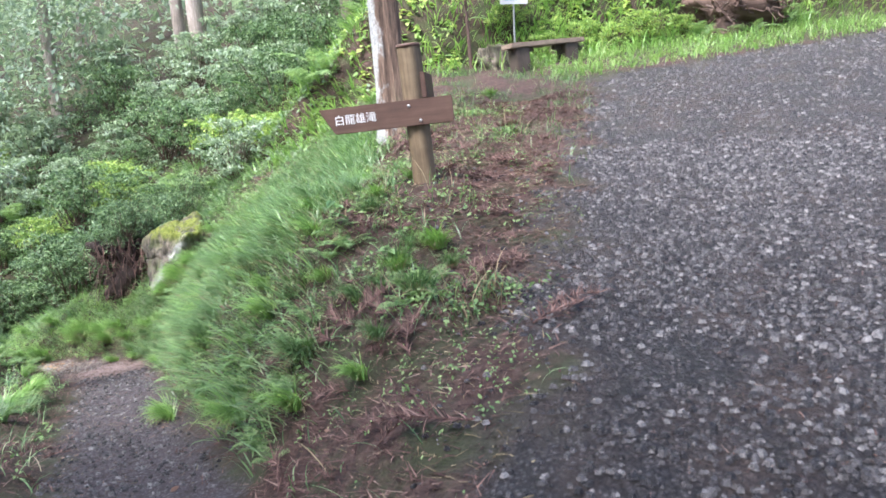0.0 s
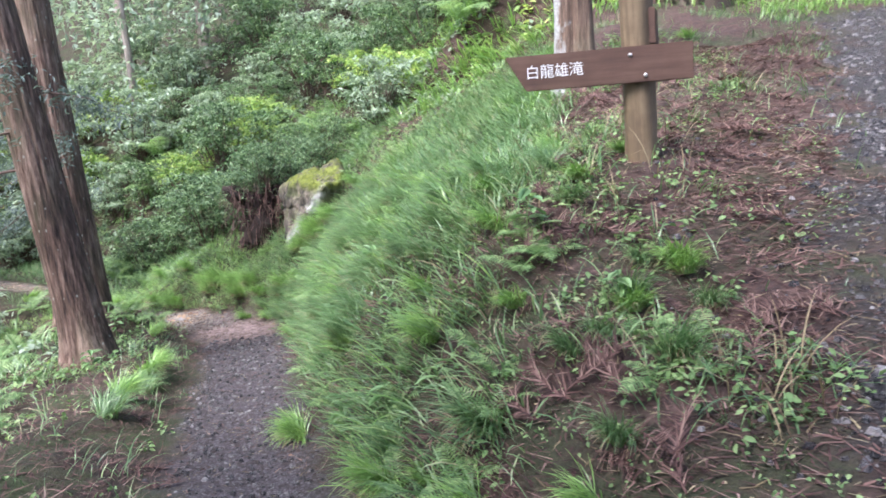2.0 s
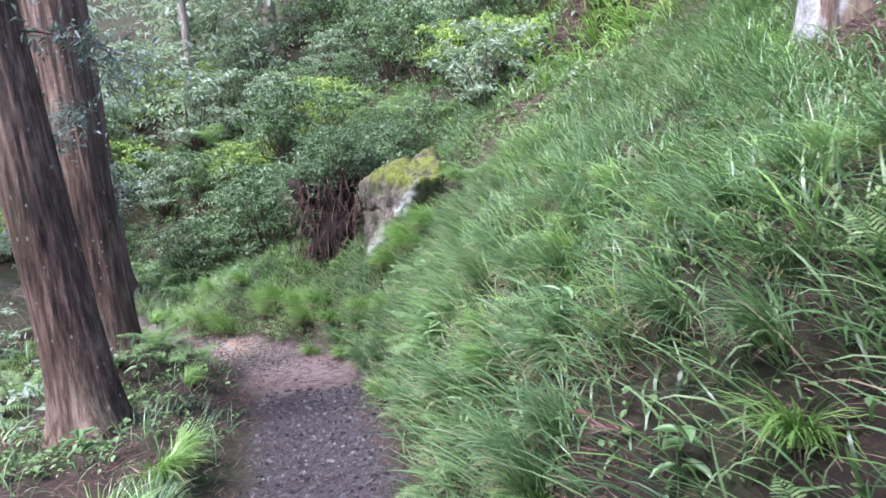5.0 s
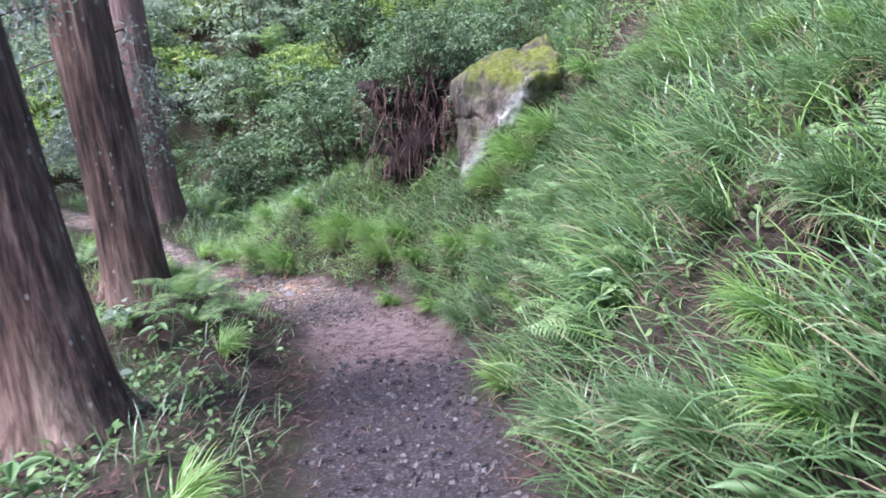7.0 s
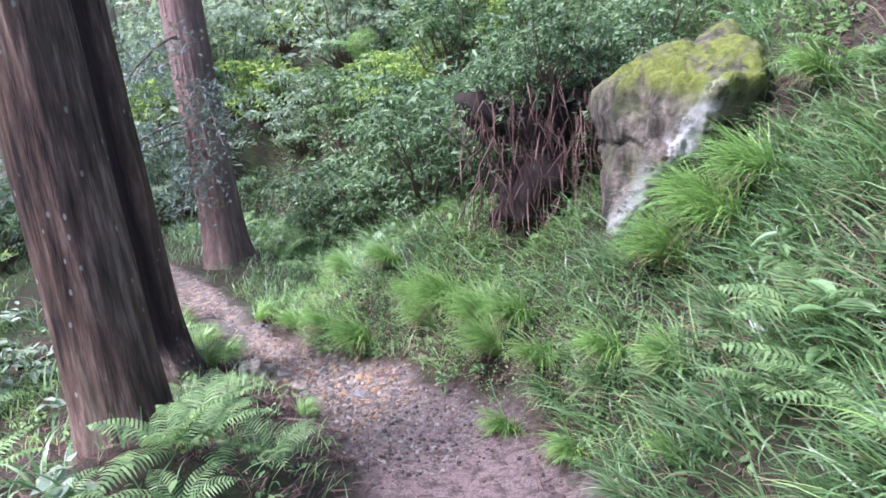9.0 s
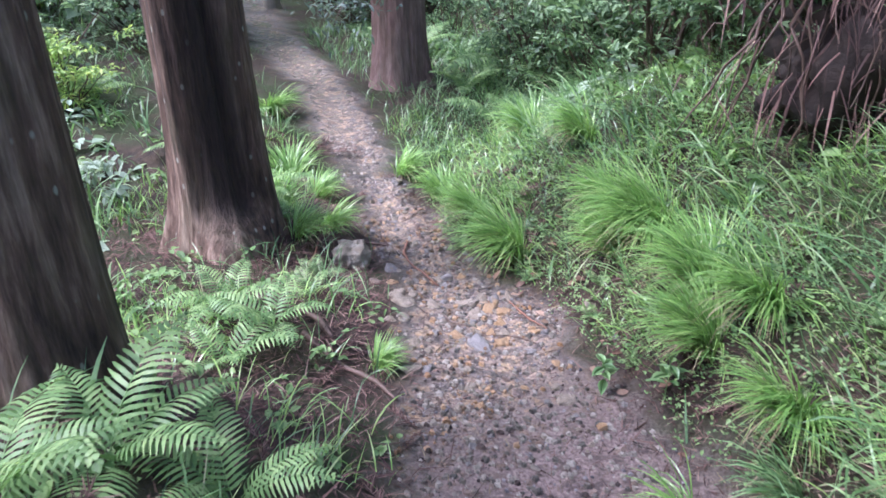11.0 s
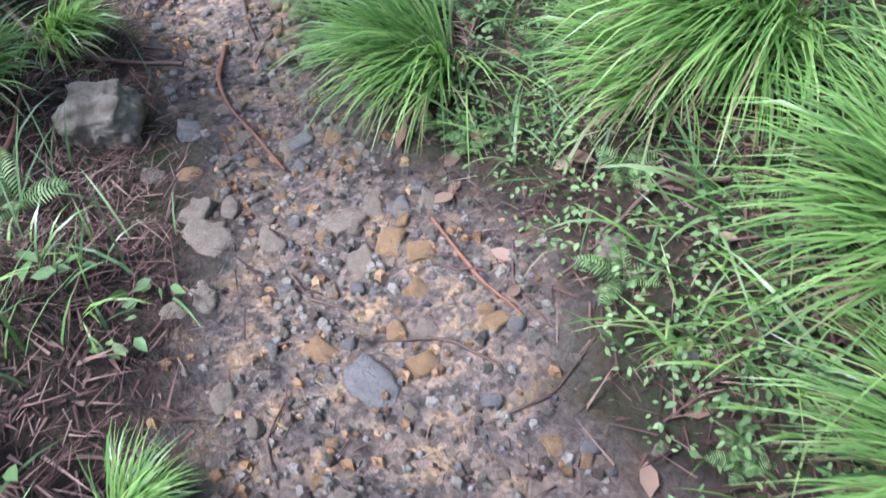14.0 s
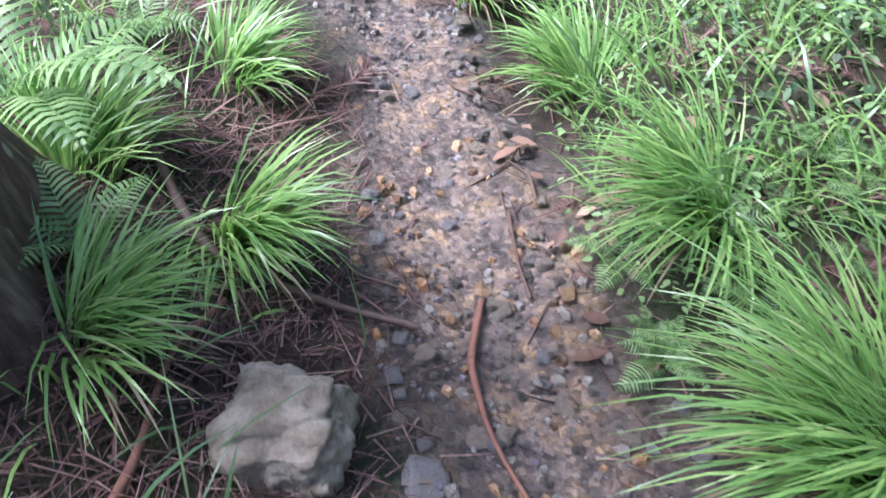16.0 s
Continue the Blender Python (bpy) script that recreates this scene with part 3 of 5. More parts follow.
def tree(name, label, seed, at, r0, height, lean=(0, 0), flare=0.1, ridge=0.03, mat=None, twin=None, branches=(), group="forest trees", sides=84, crown=None, hollow=None):
    rng = np.random.default_rng(seed)
    z = float(ground(at[0], at[1]))
    ob = thing(name, label, "tree", pose(at[0], at[1], z), group)
    part("trunk", trunk_mesh(seed, r0, height, lean, flare, ridge, mat or G["bark"], twin, sides, hollow=hollow), ob)
    for (h, az, length, leafy) in branches:
        a = np.radians(az)
        way = np.array([np.cos(a), np.sin(a), -0.05])
        s0 = np.array([lean[0] * h, lean[1] * h, h]) + way * r0 * 0.8
        st, lv = spray(rng, s0, way, length, 0.09, leafy if leafy else 1)
        br = part("branch", mesh_of("branch", *st, G["twig"]), ob)
        if leafy:
            part("foliage", mesh_of("foliage", lv[0], lv[1], G["needles"]), br)
    if crown:
        lo, hi, rad, count, size, m_ = crown
        h = rng.uniform(lo, hi, 26)
        c = np.stack([rng.normal(0, rad * 0.5, 26) + lean[0] * h, rng.normal(0, rad * 0.5, 26) + lean[1] * h, h], -1)
        w = rng.integers(0, 26, count)
        pts = c[w] + rng.normal(0, 1, (count, 3)) * np.array([0.45, 0.45, 0.22]) * rad * 0.6
        part("crown", mesh_of("crown", *leaves(rng, pts, size, 0.6, 0.45), m_), ob)
    return ob


tree("cedar_tree", "large cedar with furrowed brown bark beside the trail", 3, (-6.12, 9.03), 0.225, 9, (-0.128, 0.01), 0.15, 0.035,
     branches=((2.2, 200, 1.5, 0), (2.75, 165, 1.6, 500), (3.1, 215, 1.7, 500), (2.6, 250, 1.3, 350), (3.3, 290, 1.4, 500), (3.0, 20, 1.0, 300), (3.5, 180, 1.6, 500)))
tree("cedar_tree", "large cedar with furrowed grey-brown bark above ferns", 8, (-7.55, 11.15), 0.235, 9, (-0.04, 0.0), 0.08, 0.03,
     branches=((2.5, 240, 1.1, 400), (2.9, 200, 1.2, 400), (3.3, 100, 1.2, 400), (2.75, 300, 0.9, 300)))
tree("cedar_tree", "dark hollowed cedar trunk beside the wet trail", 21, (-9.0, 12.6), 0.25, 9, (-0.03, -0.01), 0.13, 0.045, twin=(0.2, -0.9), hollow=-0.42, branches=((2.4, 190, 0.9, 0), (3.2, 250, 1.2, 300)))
tree("cedar_tree", "reddish cedar trunk on the slope by the trail", 12, (-11.4, 16.0), 0.27, 9, (-0.03, 0.02), 0.1, 0.03, G["redbark"],
     branches=((1.7, 240, 1.5, 700), (1.5, 300, 1.4, 600), (1.9, 260, 1.5, 600), (2.3, 320, 1.5, 600), (2.6, 230, 1.6, 600), (2.9, 290, 1.8, 700)))
tree("roadside_tree", "brown tree trunk with pale grey lichen behind the signpost", 15, (-0.72, 10.9), 0.205, 8, (0.0, 0.0), 0.07, 0.022, G["lichenbark"], twin=(0.22, -0.7), branches=((3.2, 200, 1.2, 300), (3.6, 330, 1.3, 300)))
FAR_TREES = [(-10.1, 30.8, 0.24, 0), (-8.3, 27.2, 0.29, 0), (-17.0, 18.0, 0.1, 1), (-13.5, 22.5, 0.1, 1), (-2.5, 22.0, 0.2, 1),
             (1.5, 23.0, 0.2, 1), (5.5, 23.5, 0.24, 1), (-21.0, 23.0, 0.28, 1), (-13.4, 27.0, 0.2, 1), (9.5, 24.0, 0.25, 1), (-20.0, 14.0, 0.25, 1), (3.3, 20.6, 0.06, 1), (-16, 26.5, 0.25, 1)]
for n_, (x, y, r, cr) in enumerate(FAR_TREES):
    # crowns wear the leaf colour paled for haze
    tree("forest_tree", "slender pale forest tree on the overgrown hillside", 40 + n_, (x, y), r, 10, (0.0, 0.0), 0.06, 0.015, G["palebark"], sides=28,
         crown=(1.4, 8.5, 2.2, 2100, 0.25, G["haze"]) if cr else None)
# unseen cedars added behind and beside the start, so their crowns shade the trail
for n_, (x, y, hi) in enumerate(((-6.4, -0.4, 13), (-4.6, -3.6, 14), (-3.6, -8.0, 14), (1.5, -7.5, 13))):
    tree("cedar_tree", "unseen tall cedar added to shade the start of the trail", 140 + n_, (x, y), 0.26, hi, (0.0, 0.0), 0.08, 0.03, sides=32, crown=(5.2, hi, 2.8, 3600, 0.28, G["needles"]))
# farther woods, too many to count, haze put into their leaf colour
rng = np.random.default_rng(77)
k_ = 420
ax, ay = rng.uniform(-48, 34, k_), rng.uniform(20, 48, k_)
ok_ = (ay > 25) | (ax < -20)
ax, ay = np.concatenate([ax[ok_], rng.uniform(-44, -15, 260)]), np.concatenate([ay[ok_], rng.uniform(-2, 22, 260)])
far_ = np.abs(trail(ax, ay)[0]) > 3.0
ax, ay = ax[far_], ay[far_]
az_ = ground(ax, ay) + rng.uniform(0.5, 9, len(ax))
w_ = rng.integers(0, len(ax), 46000)
pts_ = np.stack([ax, ay, az_], -1)[w_] + rng.normal(0, 1, (46000, 3)) * np.array([1.5, 1.5, 0.8])
thing("far_woods", "green woods rising behind the slope, leaves paled as by haze", "woods", kind="stuff", data=mesh_of("far_woods", *leaves(rng, pts_, 0.46, 0.7, 0.55), G["haze"]))


# ---- shrubs on the slopes ----
def shrub_parts(seed, wide, tall, count, size, mat, aspect=0.42):
    rng = np.random.default_rng(seed)
    k = 64
    c = np.stack([rng.normal(0, 0.42, k) * wide, rng.normal(0, 0.42, k) * wide, rng.uniform(0.18, 1.1, k) ** 0.9 * tall], -1)
    w = rng.integers(0, k, count)
    pts = c[w] + rng.normal(0, 1, (count, 3)) * np.array([0.09, 0.09, 0.035]) * wide
    pts[:, 2] = np.maximum(pts[:, 2], 0.03)
    stems = []
    for q in c[:24]:
        p = stick_points(rng, (rng.normal(0, 0.06), rng.normal(0, 0.06), -0.15), q, 6, 0.04)
        stems.append(tube(p, np.linspace(0.016, 0.004, 6), 5))
    return mesh_of("stem", *merged(stems), G["twig"]), mesh_of("crown", *leaves(rng, pts, size, 0.5, aspect, oval=True), mat)


SHRUBS = [shrub_parts(100, 0.9, 1.3, 1700, 0.1, G["shrub"]), shrub_parts(101, 0.8, 1.0, 1500, 0.085, G["shrub"]), shrub_parts(102, 1.0, 1.5, 1700, 0.115, G["shrub"], 0.35),
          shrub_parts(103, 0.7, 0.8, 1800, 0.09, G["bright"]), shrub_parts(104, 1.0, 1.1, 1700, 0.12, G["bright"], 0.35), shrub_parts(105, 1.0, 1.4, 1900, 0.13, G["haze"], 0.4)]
SHRUB_WORDS = ["dense evergreen shrub with glossy leaves on the slope", "low dark green shrub on the slope", "tall leafy evergreen shrub on the slope", "fresh green shrub with pale leaves", "bright yellow-green leafy bush at the forest edge", "airy pale green shrub on the wooded slope"]


def shrub(kind, x, y, scale=1.0, turn=0.0, z=None):
    ob = thing("shrub", SHRUB_WORDS[kind], "shrub", pose(x, y, float(ground(x, y)) - 0.03 if z is None else z, 0, 0, turn) @ Matrix.Scale(scale, 4), "hillside shrubs")
    st, cr = SHRUBS[kind]
    part("stem", st, ob)
    part("crown", cr, ob)


rng = np.random.default_rng(7)
placed = []


def spread(n, xa, xb, ya, yb, kinds, lo, hi, keep, gap=0.6):
    tries = 0
    while n > 0 and tries < 4000:
        tries += 1
        x, y = rng.uniform(xa, xb), rng.uniform(ya, yb)
        if not keep(x, y) or any((x - a) ** 2 + (y - b) ** 2 < gap * gap for a, b in placed):
            continue
        placed.append((x, y))
        shrub(int(rng.choice(kinds)), x, y, rng.uniform(lo, hi), rng.uniform(0, 360))
        n -= 1


def open_slope(x, y):
    """The litter-strewn clearing on the slope left of the road."""
    return -4.6 + 0.12 * (y - 15) < x < -0.6 and y < 19.5


def off_trail(x, y):
    return float(trail(x, y)[0][0])


spread(30, -11.0, -5.6, 13.9, 17.5, [0, 1, 2, 1], 0.55, 1.05, lambda x, y: off_trail(x, y) > 2.05 and not (-6.6 < x < -4.2 and y < 15.3), 0.55)
spread(44, -13, -1.8, 16.0, 23, [0, 2, 5, 5, 1, 5, 3], 0.5, 1.25, lambda x, y: off_trail(x, y) > 1.8 and not open_slope(x, y), 0.75)
spread(22, -4, 14, 18.6, 26, [4, 5, 5, 2], 0.7, 1.2, lambda x, y: y > 16.6 + 0.3 * max(x, 0), 0.95)
spread(15, -19, -9.5, 5, 15, [5, 5, 3, 4, 3], 0.5, 1.0, lambda x, y: off_trail(x, y) < -2.3, 0.9)
spread(18, -13, -4.8, 20.5, 28, [5, 0, 5, 1], 0.9, 1.5, lambda x, y: True, 0.95)
spread(14, -21, -12.5, 12, 19, [5, 5, 3, 1], 0.7, 1.2, lambda x, y: abs(off_trail(x, y)) > 1.3, 0.9)
spread(28, -26, -12, 14, 27, [5, 3, 4, 5], 1.0, 1.6, lambda x, y: abs(off_trail(x, y)) > 1.3, 1.2)


# ---- grass ----
def slope_up(x, y):
    e = 0.05
    z = ground(x, y)
    gx, gy = (ground(x + e, y) - z) / e, (ground(x, y + e) - z) / e
    return z, gx, gy


def grass(seed, n, box, density, length, width, mat, label, category="grass", bend=(0.7, 1.9), name="grass", downhill=0.9):
    """Grass over a stretch of the plan; density gives how likely a blade stands at a place."""
    rng = np.random.default_rng(seed)
    x, y = rng.uniform(box[0], box[1], n), rng.uniform(box[2], box[3], n)
    # gather into tufts
    c = rng.integers(0, n, n // 14)
    w = rng.integers(0, len(c), n)
    x, y = np.where(rng.random(n) < 0.75, x[c][w] + rng.normal(0, 0.045, n), x), np.where(rng.random(n) < 0.75, y[c][w] + rng.normal(0, 0.045, n), y)
    ok = rng.random(n) < density(x, y)
    x, y = x[ok], y[ok]
    n = len(x)
    z, gx, gy = slope_up(x, y)
    roots = np.stack([x, y, z - 0.01], -1)
    up = unit(np.stack([-0.35 * gx, -0.35 * gy, np.ones(n)], -1))
    down = np.arctan2(-gy, -gx)
    steep = np.clip(np.hypot(gx, gy), 0, 1.2)
    heading = np.where(rng.random(n) < downhill * steep, down + rng.normal(0, 0.7, n), rng.uniform(0, 2 * np.pi, n))
    v, f = blades(rng, roots, up, rng.uniform(*length, n), rng.uniform(*width, n), rng.uniform(*bend, n), rng.uniform(0.05, 0.55, n), heading)
    return thing(name, label, category, kind="stuff", data=mesh_of(name, v, f, mat))


def bank(x, y):
    d, zp, sl, hw = trail(x, y)
    n = 0.5 + 0.5 * wobble(x, y, 2.3, 5.0)
    gaps = step(-0.3, 0.35, wobble(x, y, 5.2, 6.0)) * step(-1.0, -0.3, wobble(x, y, 1.9, 3.0)) * 0.75 + 0.25
    return gaps * step(0.02, 0.35, d - hw) * step(0.5, -0.3, x + 1.03 + 0.3 * wobble(x, y, 3.1)) * (0.45 + 0.55 * n)


def thin_top(x, y):
    d, zp, sl, hw = trail(x, y)
    n = np.clip(wobble(x, y, 2.9, 2.0) * 1.2 - 0.1, 0.03, 1)
    return step(0.1, 0.4, d - hw) * n * step(0.25, -0.5, x - gravel_edge(y))


def left_side(x, y):
    d, zp, sl, hw = trail(x, y)
    n = 0.5 + 0.5 * wobble(x, y, 2.1, 9.0)
    return step(0.0, 0.3, -d - hw) * n * step(6, 3, -d) * step(2.0, 3.2, y)


grass(1, 150000, (-5.6, -0.4, 3.0, 13.5), bank, (0.13, 0.34), (0.006, 0.013), G["grass"], "long green grass hanging down the steep bank", downhill=0.45)
grass(11, 26000, (-5.6, -0.6, 3.0, 13.5), lambda x, y: bank(x, y) * step(0.0, 0.5, wobble(x, y, 2.7, 8.0)), (0.2, 0.42), (0.006, 0.012), G["sedge"], "bright arching grass tufts on the steep bank", downhill=0.5)
grass(2, 56000, (-14.5, -4.0, 11.5, 18.0), lambda x, y: bank(x, y) * 0.8, (0.12, 0.34), (0.005, 0.011), G["grass"], "tufted green grass on the low bank by the muddy trail", downhill=0.4)
grass(3, 15000, (-5.6, 0.9, 1.5, 14.5), lambda x, y: 0.6 * np.maximum(bank(x, y), thin_top(x, y)), (0.15, 0.4), (0.004, 0.008), G["straw"], "dry yellow grass among the green", name="dry_grass", downhill=0.9)
grass(4, 30000, (-1.6, 2.4, 2.0, 16), thin_top, (0.06, 0.24), (0.004, 0.009), G["grass"], "thin grass among dead needles on top of the bank")
grass(5, 42000, (-19, -1.0, 2.0, 19), left_side, (0.08, 0.3), (0.004, 0.009), G["grass"], "uneven grass on the low side of the trail")
grass(6, 26000, (-1, 14, 12.0, 20), lambda x, y: step(-0.2, 0.5, y - 12.6 - 0.37 * x) * step(1.5, 2.3, x + 0.15 * (y - 13)), (0.1, 0.35), (0.008, 0.016), G["sedge"], "bright grass strip along the road's far edge")
grass(7, 44000, (-14, -1.0, 13.0, 21), lambda x, y: step(0.8, 1.4, trail(x, y)[0]) * (0.5 + 0.5 * wobble(x, y, 1.3)) * (1 - 0.75 * step(-5.0, -4.2, x) * step(13.6, 15, y)), (0.15, 0.4), (0.008, 0.016), G["grass"], "grass and weeds on the upper slope")
grass(8, 28000, (-4, 16, 15.0, 26), lambda x, y: step(0.2, 1.0, y - 14.6 - 0.37 * np.clip(x, 0, 20)) * (0.55 + 0.45 * wobble(x, y, 1.1)), (0.25, 0.6), (0.015, 0.032), G["sedge"], "tall bright grass on the slope behind the road")
grass(9, 9000, (-10.5, -6.5, 11.2, 14.5), lambda x, y: step(0.05, 0.35, -trail(x, y)[0] - trail(x, y)[3]) * np.clip(0.2 + 0.8 * wobble(x, y, 3.3, 2.0), 0, 1) * step(0.22, 0.4, np.hypot(x + 8.45, y - 13.0)), (0.08, 0.24), (0.004, 0.009), G["sedge"], "fresh grass on the low side of the wet trail")
grass(12, 17000, (-10.5, -5.6, 12.6, 15.4), lambda x, y: step(0.04, 0.3, trail(x, y)[0] - trail(x, y)[3]) * np.clip(0.45 + 0.7 * wobble(x, y, 4.0, 7.0), 0, 1), (0.07, 0.22), (0.004, 0.009), G["sedge"], "fresh short grass between the sedge tufts")
grass(10, 18000, (-24, -6.5, 3.0, 19), lambda x, y: step(1.2, 2.2, -trail(x, y)[0]) * np.clip(0.55 + 0.6 * wobble(x, y, 1.2, 3.0), 0, 1), (0.15, 0.45), (0.012, 0.026), G["grass"], "rank grass falling away below the trail")


# ---- sedge tussocks ----
def tussock_mesh(seed, n, length, spread_, width=0.009, mat="sedge"):
    rng = np.random.default_rng(seed)
    h = rng.normal(0, 0.62, n)
    r = rng.uniform(0, spread_, n) ** 0.8
    roots = np.stack([r * np.cos(h), r * np.sin(h), np.full(n, -0.02)], -1)
    low = 0.45 if mat == "straw" else 0.05
    return mesh_of("leaf_fan", *blades(rng, roots, np.tile([0, 0, 1.0], (n, 1)), rng.uniform(0.5, 1.0, n) * length, rng.uniform(0.6, 1.1, n) * width, rng.uniform(0.9, 2.2, n), rng.uniform(low, low + 0.45, n), h + rng.normal(0, 0.4, n)), G[mat])


TUSSOCKS = [(tussock_mesh(200 + i, n, l, s), tussock_mesh(220 + i, n // 7, l * 0.8, s, 0.007, "straw")) for i, (n, l, s) in enumerate(((380, 0.54, 0.09), (270, 0.44, 0.07), (180, 0.33, 0.06), (480, 0.64, 0.13)))]
TUSSOCKS += [(tussock_mesh(240 + i, n, l, s, 0.0085, "grass"), tussock_mesh(250 + i, n // 5, l * 0.8, s, 0.006, "straw")) for i, (n, l, s) in enumerate(((210, 0.42, 0.08), (150, 0.34, 0.08)))]


def tussock(kind, x, y, scale=1.0, turn=0.0, tip=(0, 0)):
    e = 0.25
    z = float(ground(x, y))
    down = math.degrees(math.atan2(z - float(ground(x, y + e)), z - float(ground(x + e, y))))
    ob = thing("grass_tuft", "arching bright green sedge tuft beside the trail", "grass tuft", pose(x, y, z, tip[0], tip[1], down + 35 * math.sin(turn)) @ Matrix.Scale(scale, 4), "sedge tufts")
    part("leaf_fan", TUSSOCKS[kind][0], ob)
    part("dry_leaf_fan", TUSSOCKS[kind][1], ob, "dry straw-coloured blades")


# ---- ferns ----
def frond_mesh(seed, length, pairs, wide):
    rng = np.random.default_rng(seed)
    u = np.linspace(0, 1, 14)
    ang = np.cumsum(np.linspace(1.0, -0.75, 14)) * 0 + (0.95 - 1.35 * u)
    seg = length / 13
    px = np.concatenate([[0], np.cumsum(np.cos(ang[:-1]) * seg)])
    pz = np.concatenate([[0], np.cumsum(np.sin(ang[:-1]) * seg)])
    rachis = np.stack([px, 0 * px, pz], -1)
    pieces = [tube(rachis, np.linspace(0.0028, 0.0008, 14) * 1.0, 4)]
    vs, fs = [], []
    for i in range(pairs):
        t = 0.14 + 0.85 * i / pairs
        c = np.array([np.interp(t, u, px), 0, np.interp(t, u, pz)])
        a = np.interp(t, u, ang)
        fwd, nrm = np.array([np.cos(a), 0, np.sin(a)]), np.array([-np.sin(a), 0, np.cos(a)])
        ln = wide * (np.sin(np.pi * min(0.12 + t * 0.95, 1.0)) ** 0.8 + 0.05)
        for s in (-1, 1):
            d = np.array([0, s, 0]) * 0.92 + fwd * 0.38
            d = d / np.linalg.norm(d)
            pts = [c, c + d * ln * 0.35 + nrm * 0.012, c + d * ln * 0.7 + nrm * 0.004, c + d * ln - nrm * ln * 0.14]
            w = length * 0.85 / pairs * np.array([0.26, 0.34, 0.24, 0.04])
            q = np.array([[p - fwd * k, p + fwd * k] for p, k in zip(pts, w)]).reshape(-1, 3) + rng.normal(0, 0.0012, (8, 3))
            n = sum(len(x) for x in vs)
            vs.append(q)
            fs += [[n + 2 * k, n + 2 * k + 1, n + 2 * k + 3, n + 2 * k + 2] for k in range(3)]
    pieces.append((np.vstack(vs), np.array(fs)))
    return mesh_of("frond", *merged(pieces), G["fern"])


FRONDS = [frond_mesh(300, 0.55, 19, 0.12), frond_mesh(301, 0.42, 16, 0.1), frond_mesh(302, 0.7, 22, 0.15)]


def fern(x, y, scale=1.0, count=6, kind=0, turn=0.0, seed=0):
    r = random.Random(seed + int(1000 * x))
    ob = thing("fern", "green fern with arching feathery fronds", "fern", pose(x, y, float(ground(x, y)), 0, 0, turn) @ Matrix.Scale(scale, 4), "trail ferns")
    for i in range(count):
        part("frond", FRONDS[kind], ob, "", pose(0, 0, 0, r.uniform(-14, 14), r.uniform(-18, 14), 360 * i / count + r.uniform(-22, 22)) @ Matrix.Scale(r.uniform(0.7, 1.1), 4))


# ---- signpost ----
def rounded_box(sx, sy, sz, bevel=0.006, name="box", mat=None, jitter=0.0, cuts=0):
    bm = bmesh.new()
    bmesh.ops.create_cube(bm, size=1.0)
    bmesh.ops.scale(bm, vec=(sx, sy, sz), verts=bm.verts)
    if cuts:
        bmesh.ops.subdivide_edges(bm, edges=bm.edges, cuts=cuts, use_grid_fill=True)
    bmesh.ops.bevel(bm, geom=[e for e in bm.edges if e.calc_face_angle(0) > 0.5], offset=bevel, segments=2, affect="EDGES")
    for v in bm.verts:
        v.co += Vector(noise.noise_vector(v.co * 9.0)) * jitter
    return from_bmesh(name, bm, mat, False)


POST = (-0.2, 6.86)
post_z = float(ground(*POST))
sign = thing("signpost", "weathered round wooden trail signpost with pointed board", "signpost", pose(POST[0], POST[1], post_z - 0.02, 0, -1.5, 0))
zz = np.concatenate([[-0.3], np.linspace(0, 1.2, 26)])
ang = np.linspace(0, 2 * np.pi, 40, endpoint=False)
A, Z = np.meshgrid(ang, zz)
R = 0.102 + 0.004 * np.sin(5 * A + 2 * np.sin(Z * 2)) + 0.002 * np.sin(17 * A + Z) - 0.016 * np.exp(-((A - 5.1) / 0.05) ** 2) * (Z < 0.62)
pv = np.stack([R * np.cos(A), R * np.sin(A), Z], -1).reshape(-1, 3)
i = np.arange(len(zz) - 1)[:, None] * 40
j = np.arange(40)[None, :]
k = (j + 1) % 40
pf = np.stack([i + j, i + k, i + 40 + k, i + 40 + j], -1).reshape(-1, 4)
part("post", mesh_of("post", pv, pf, G["post"]), sign)
bm = bmesh.new()
bmesh.ops.create_cone(bm, cap_ends=True, segments=40, radius1=0.108, radius2=0.103, depth=0.03)
part("cap", from_bmesh("cap", bm, G["plank"]), sign, "dark weathered post top", pose(0, 0, 1.205))


def arrow_board(length, height, thick, point):
    bm = bmesh.new()
    h = height / 2
    outline = [(-length * 0.72, h), (length * 0.28, h), (length * 0.28, -h), (-length * 0.72 + point, -h)]
    front = [bm.verts.new((x, -thick / 2, z)) for x, z in outline]
    rear = [bm.verts.new((x, thick / 2, z)) for x, z in outline]
    bm.faces.new(front[::-1])
    bm.faces.new(rear)
    for a in range(4):
        b = (a + 1) % 4
        bm.faces.new((front[a], front[b], rear[b], rear[a]))
    bmesh.ops.recalc_face_normals(bm, faces=bm.faces)
    bmesh.ops.bevel(bm, geom=list(bm.edges), offset=0.006, segments=2, affect="EDGES")
    return from_bmesh("board", bm, G["plank"], False)


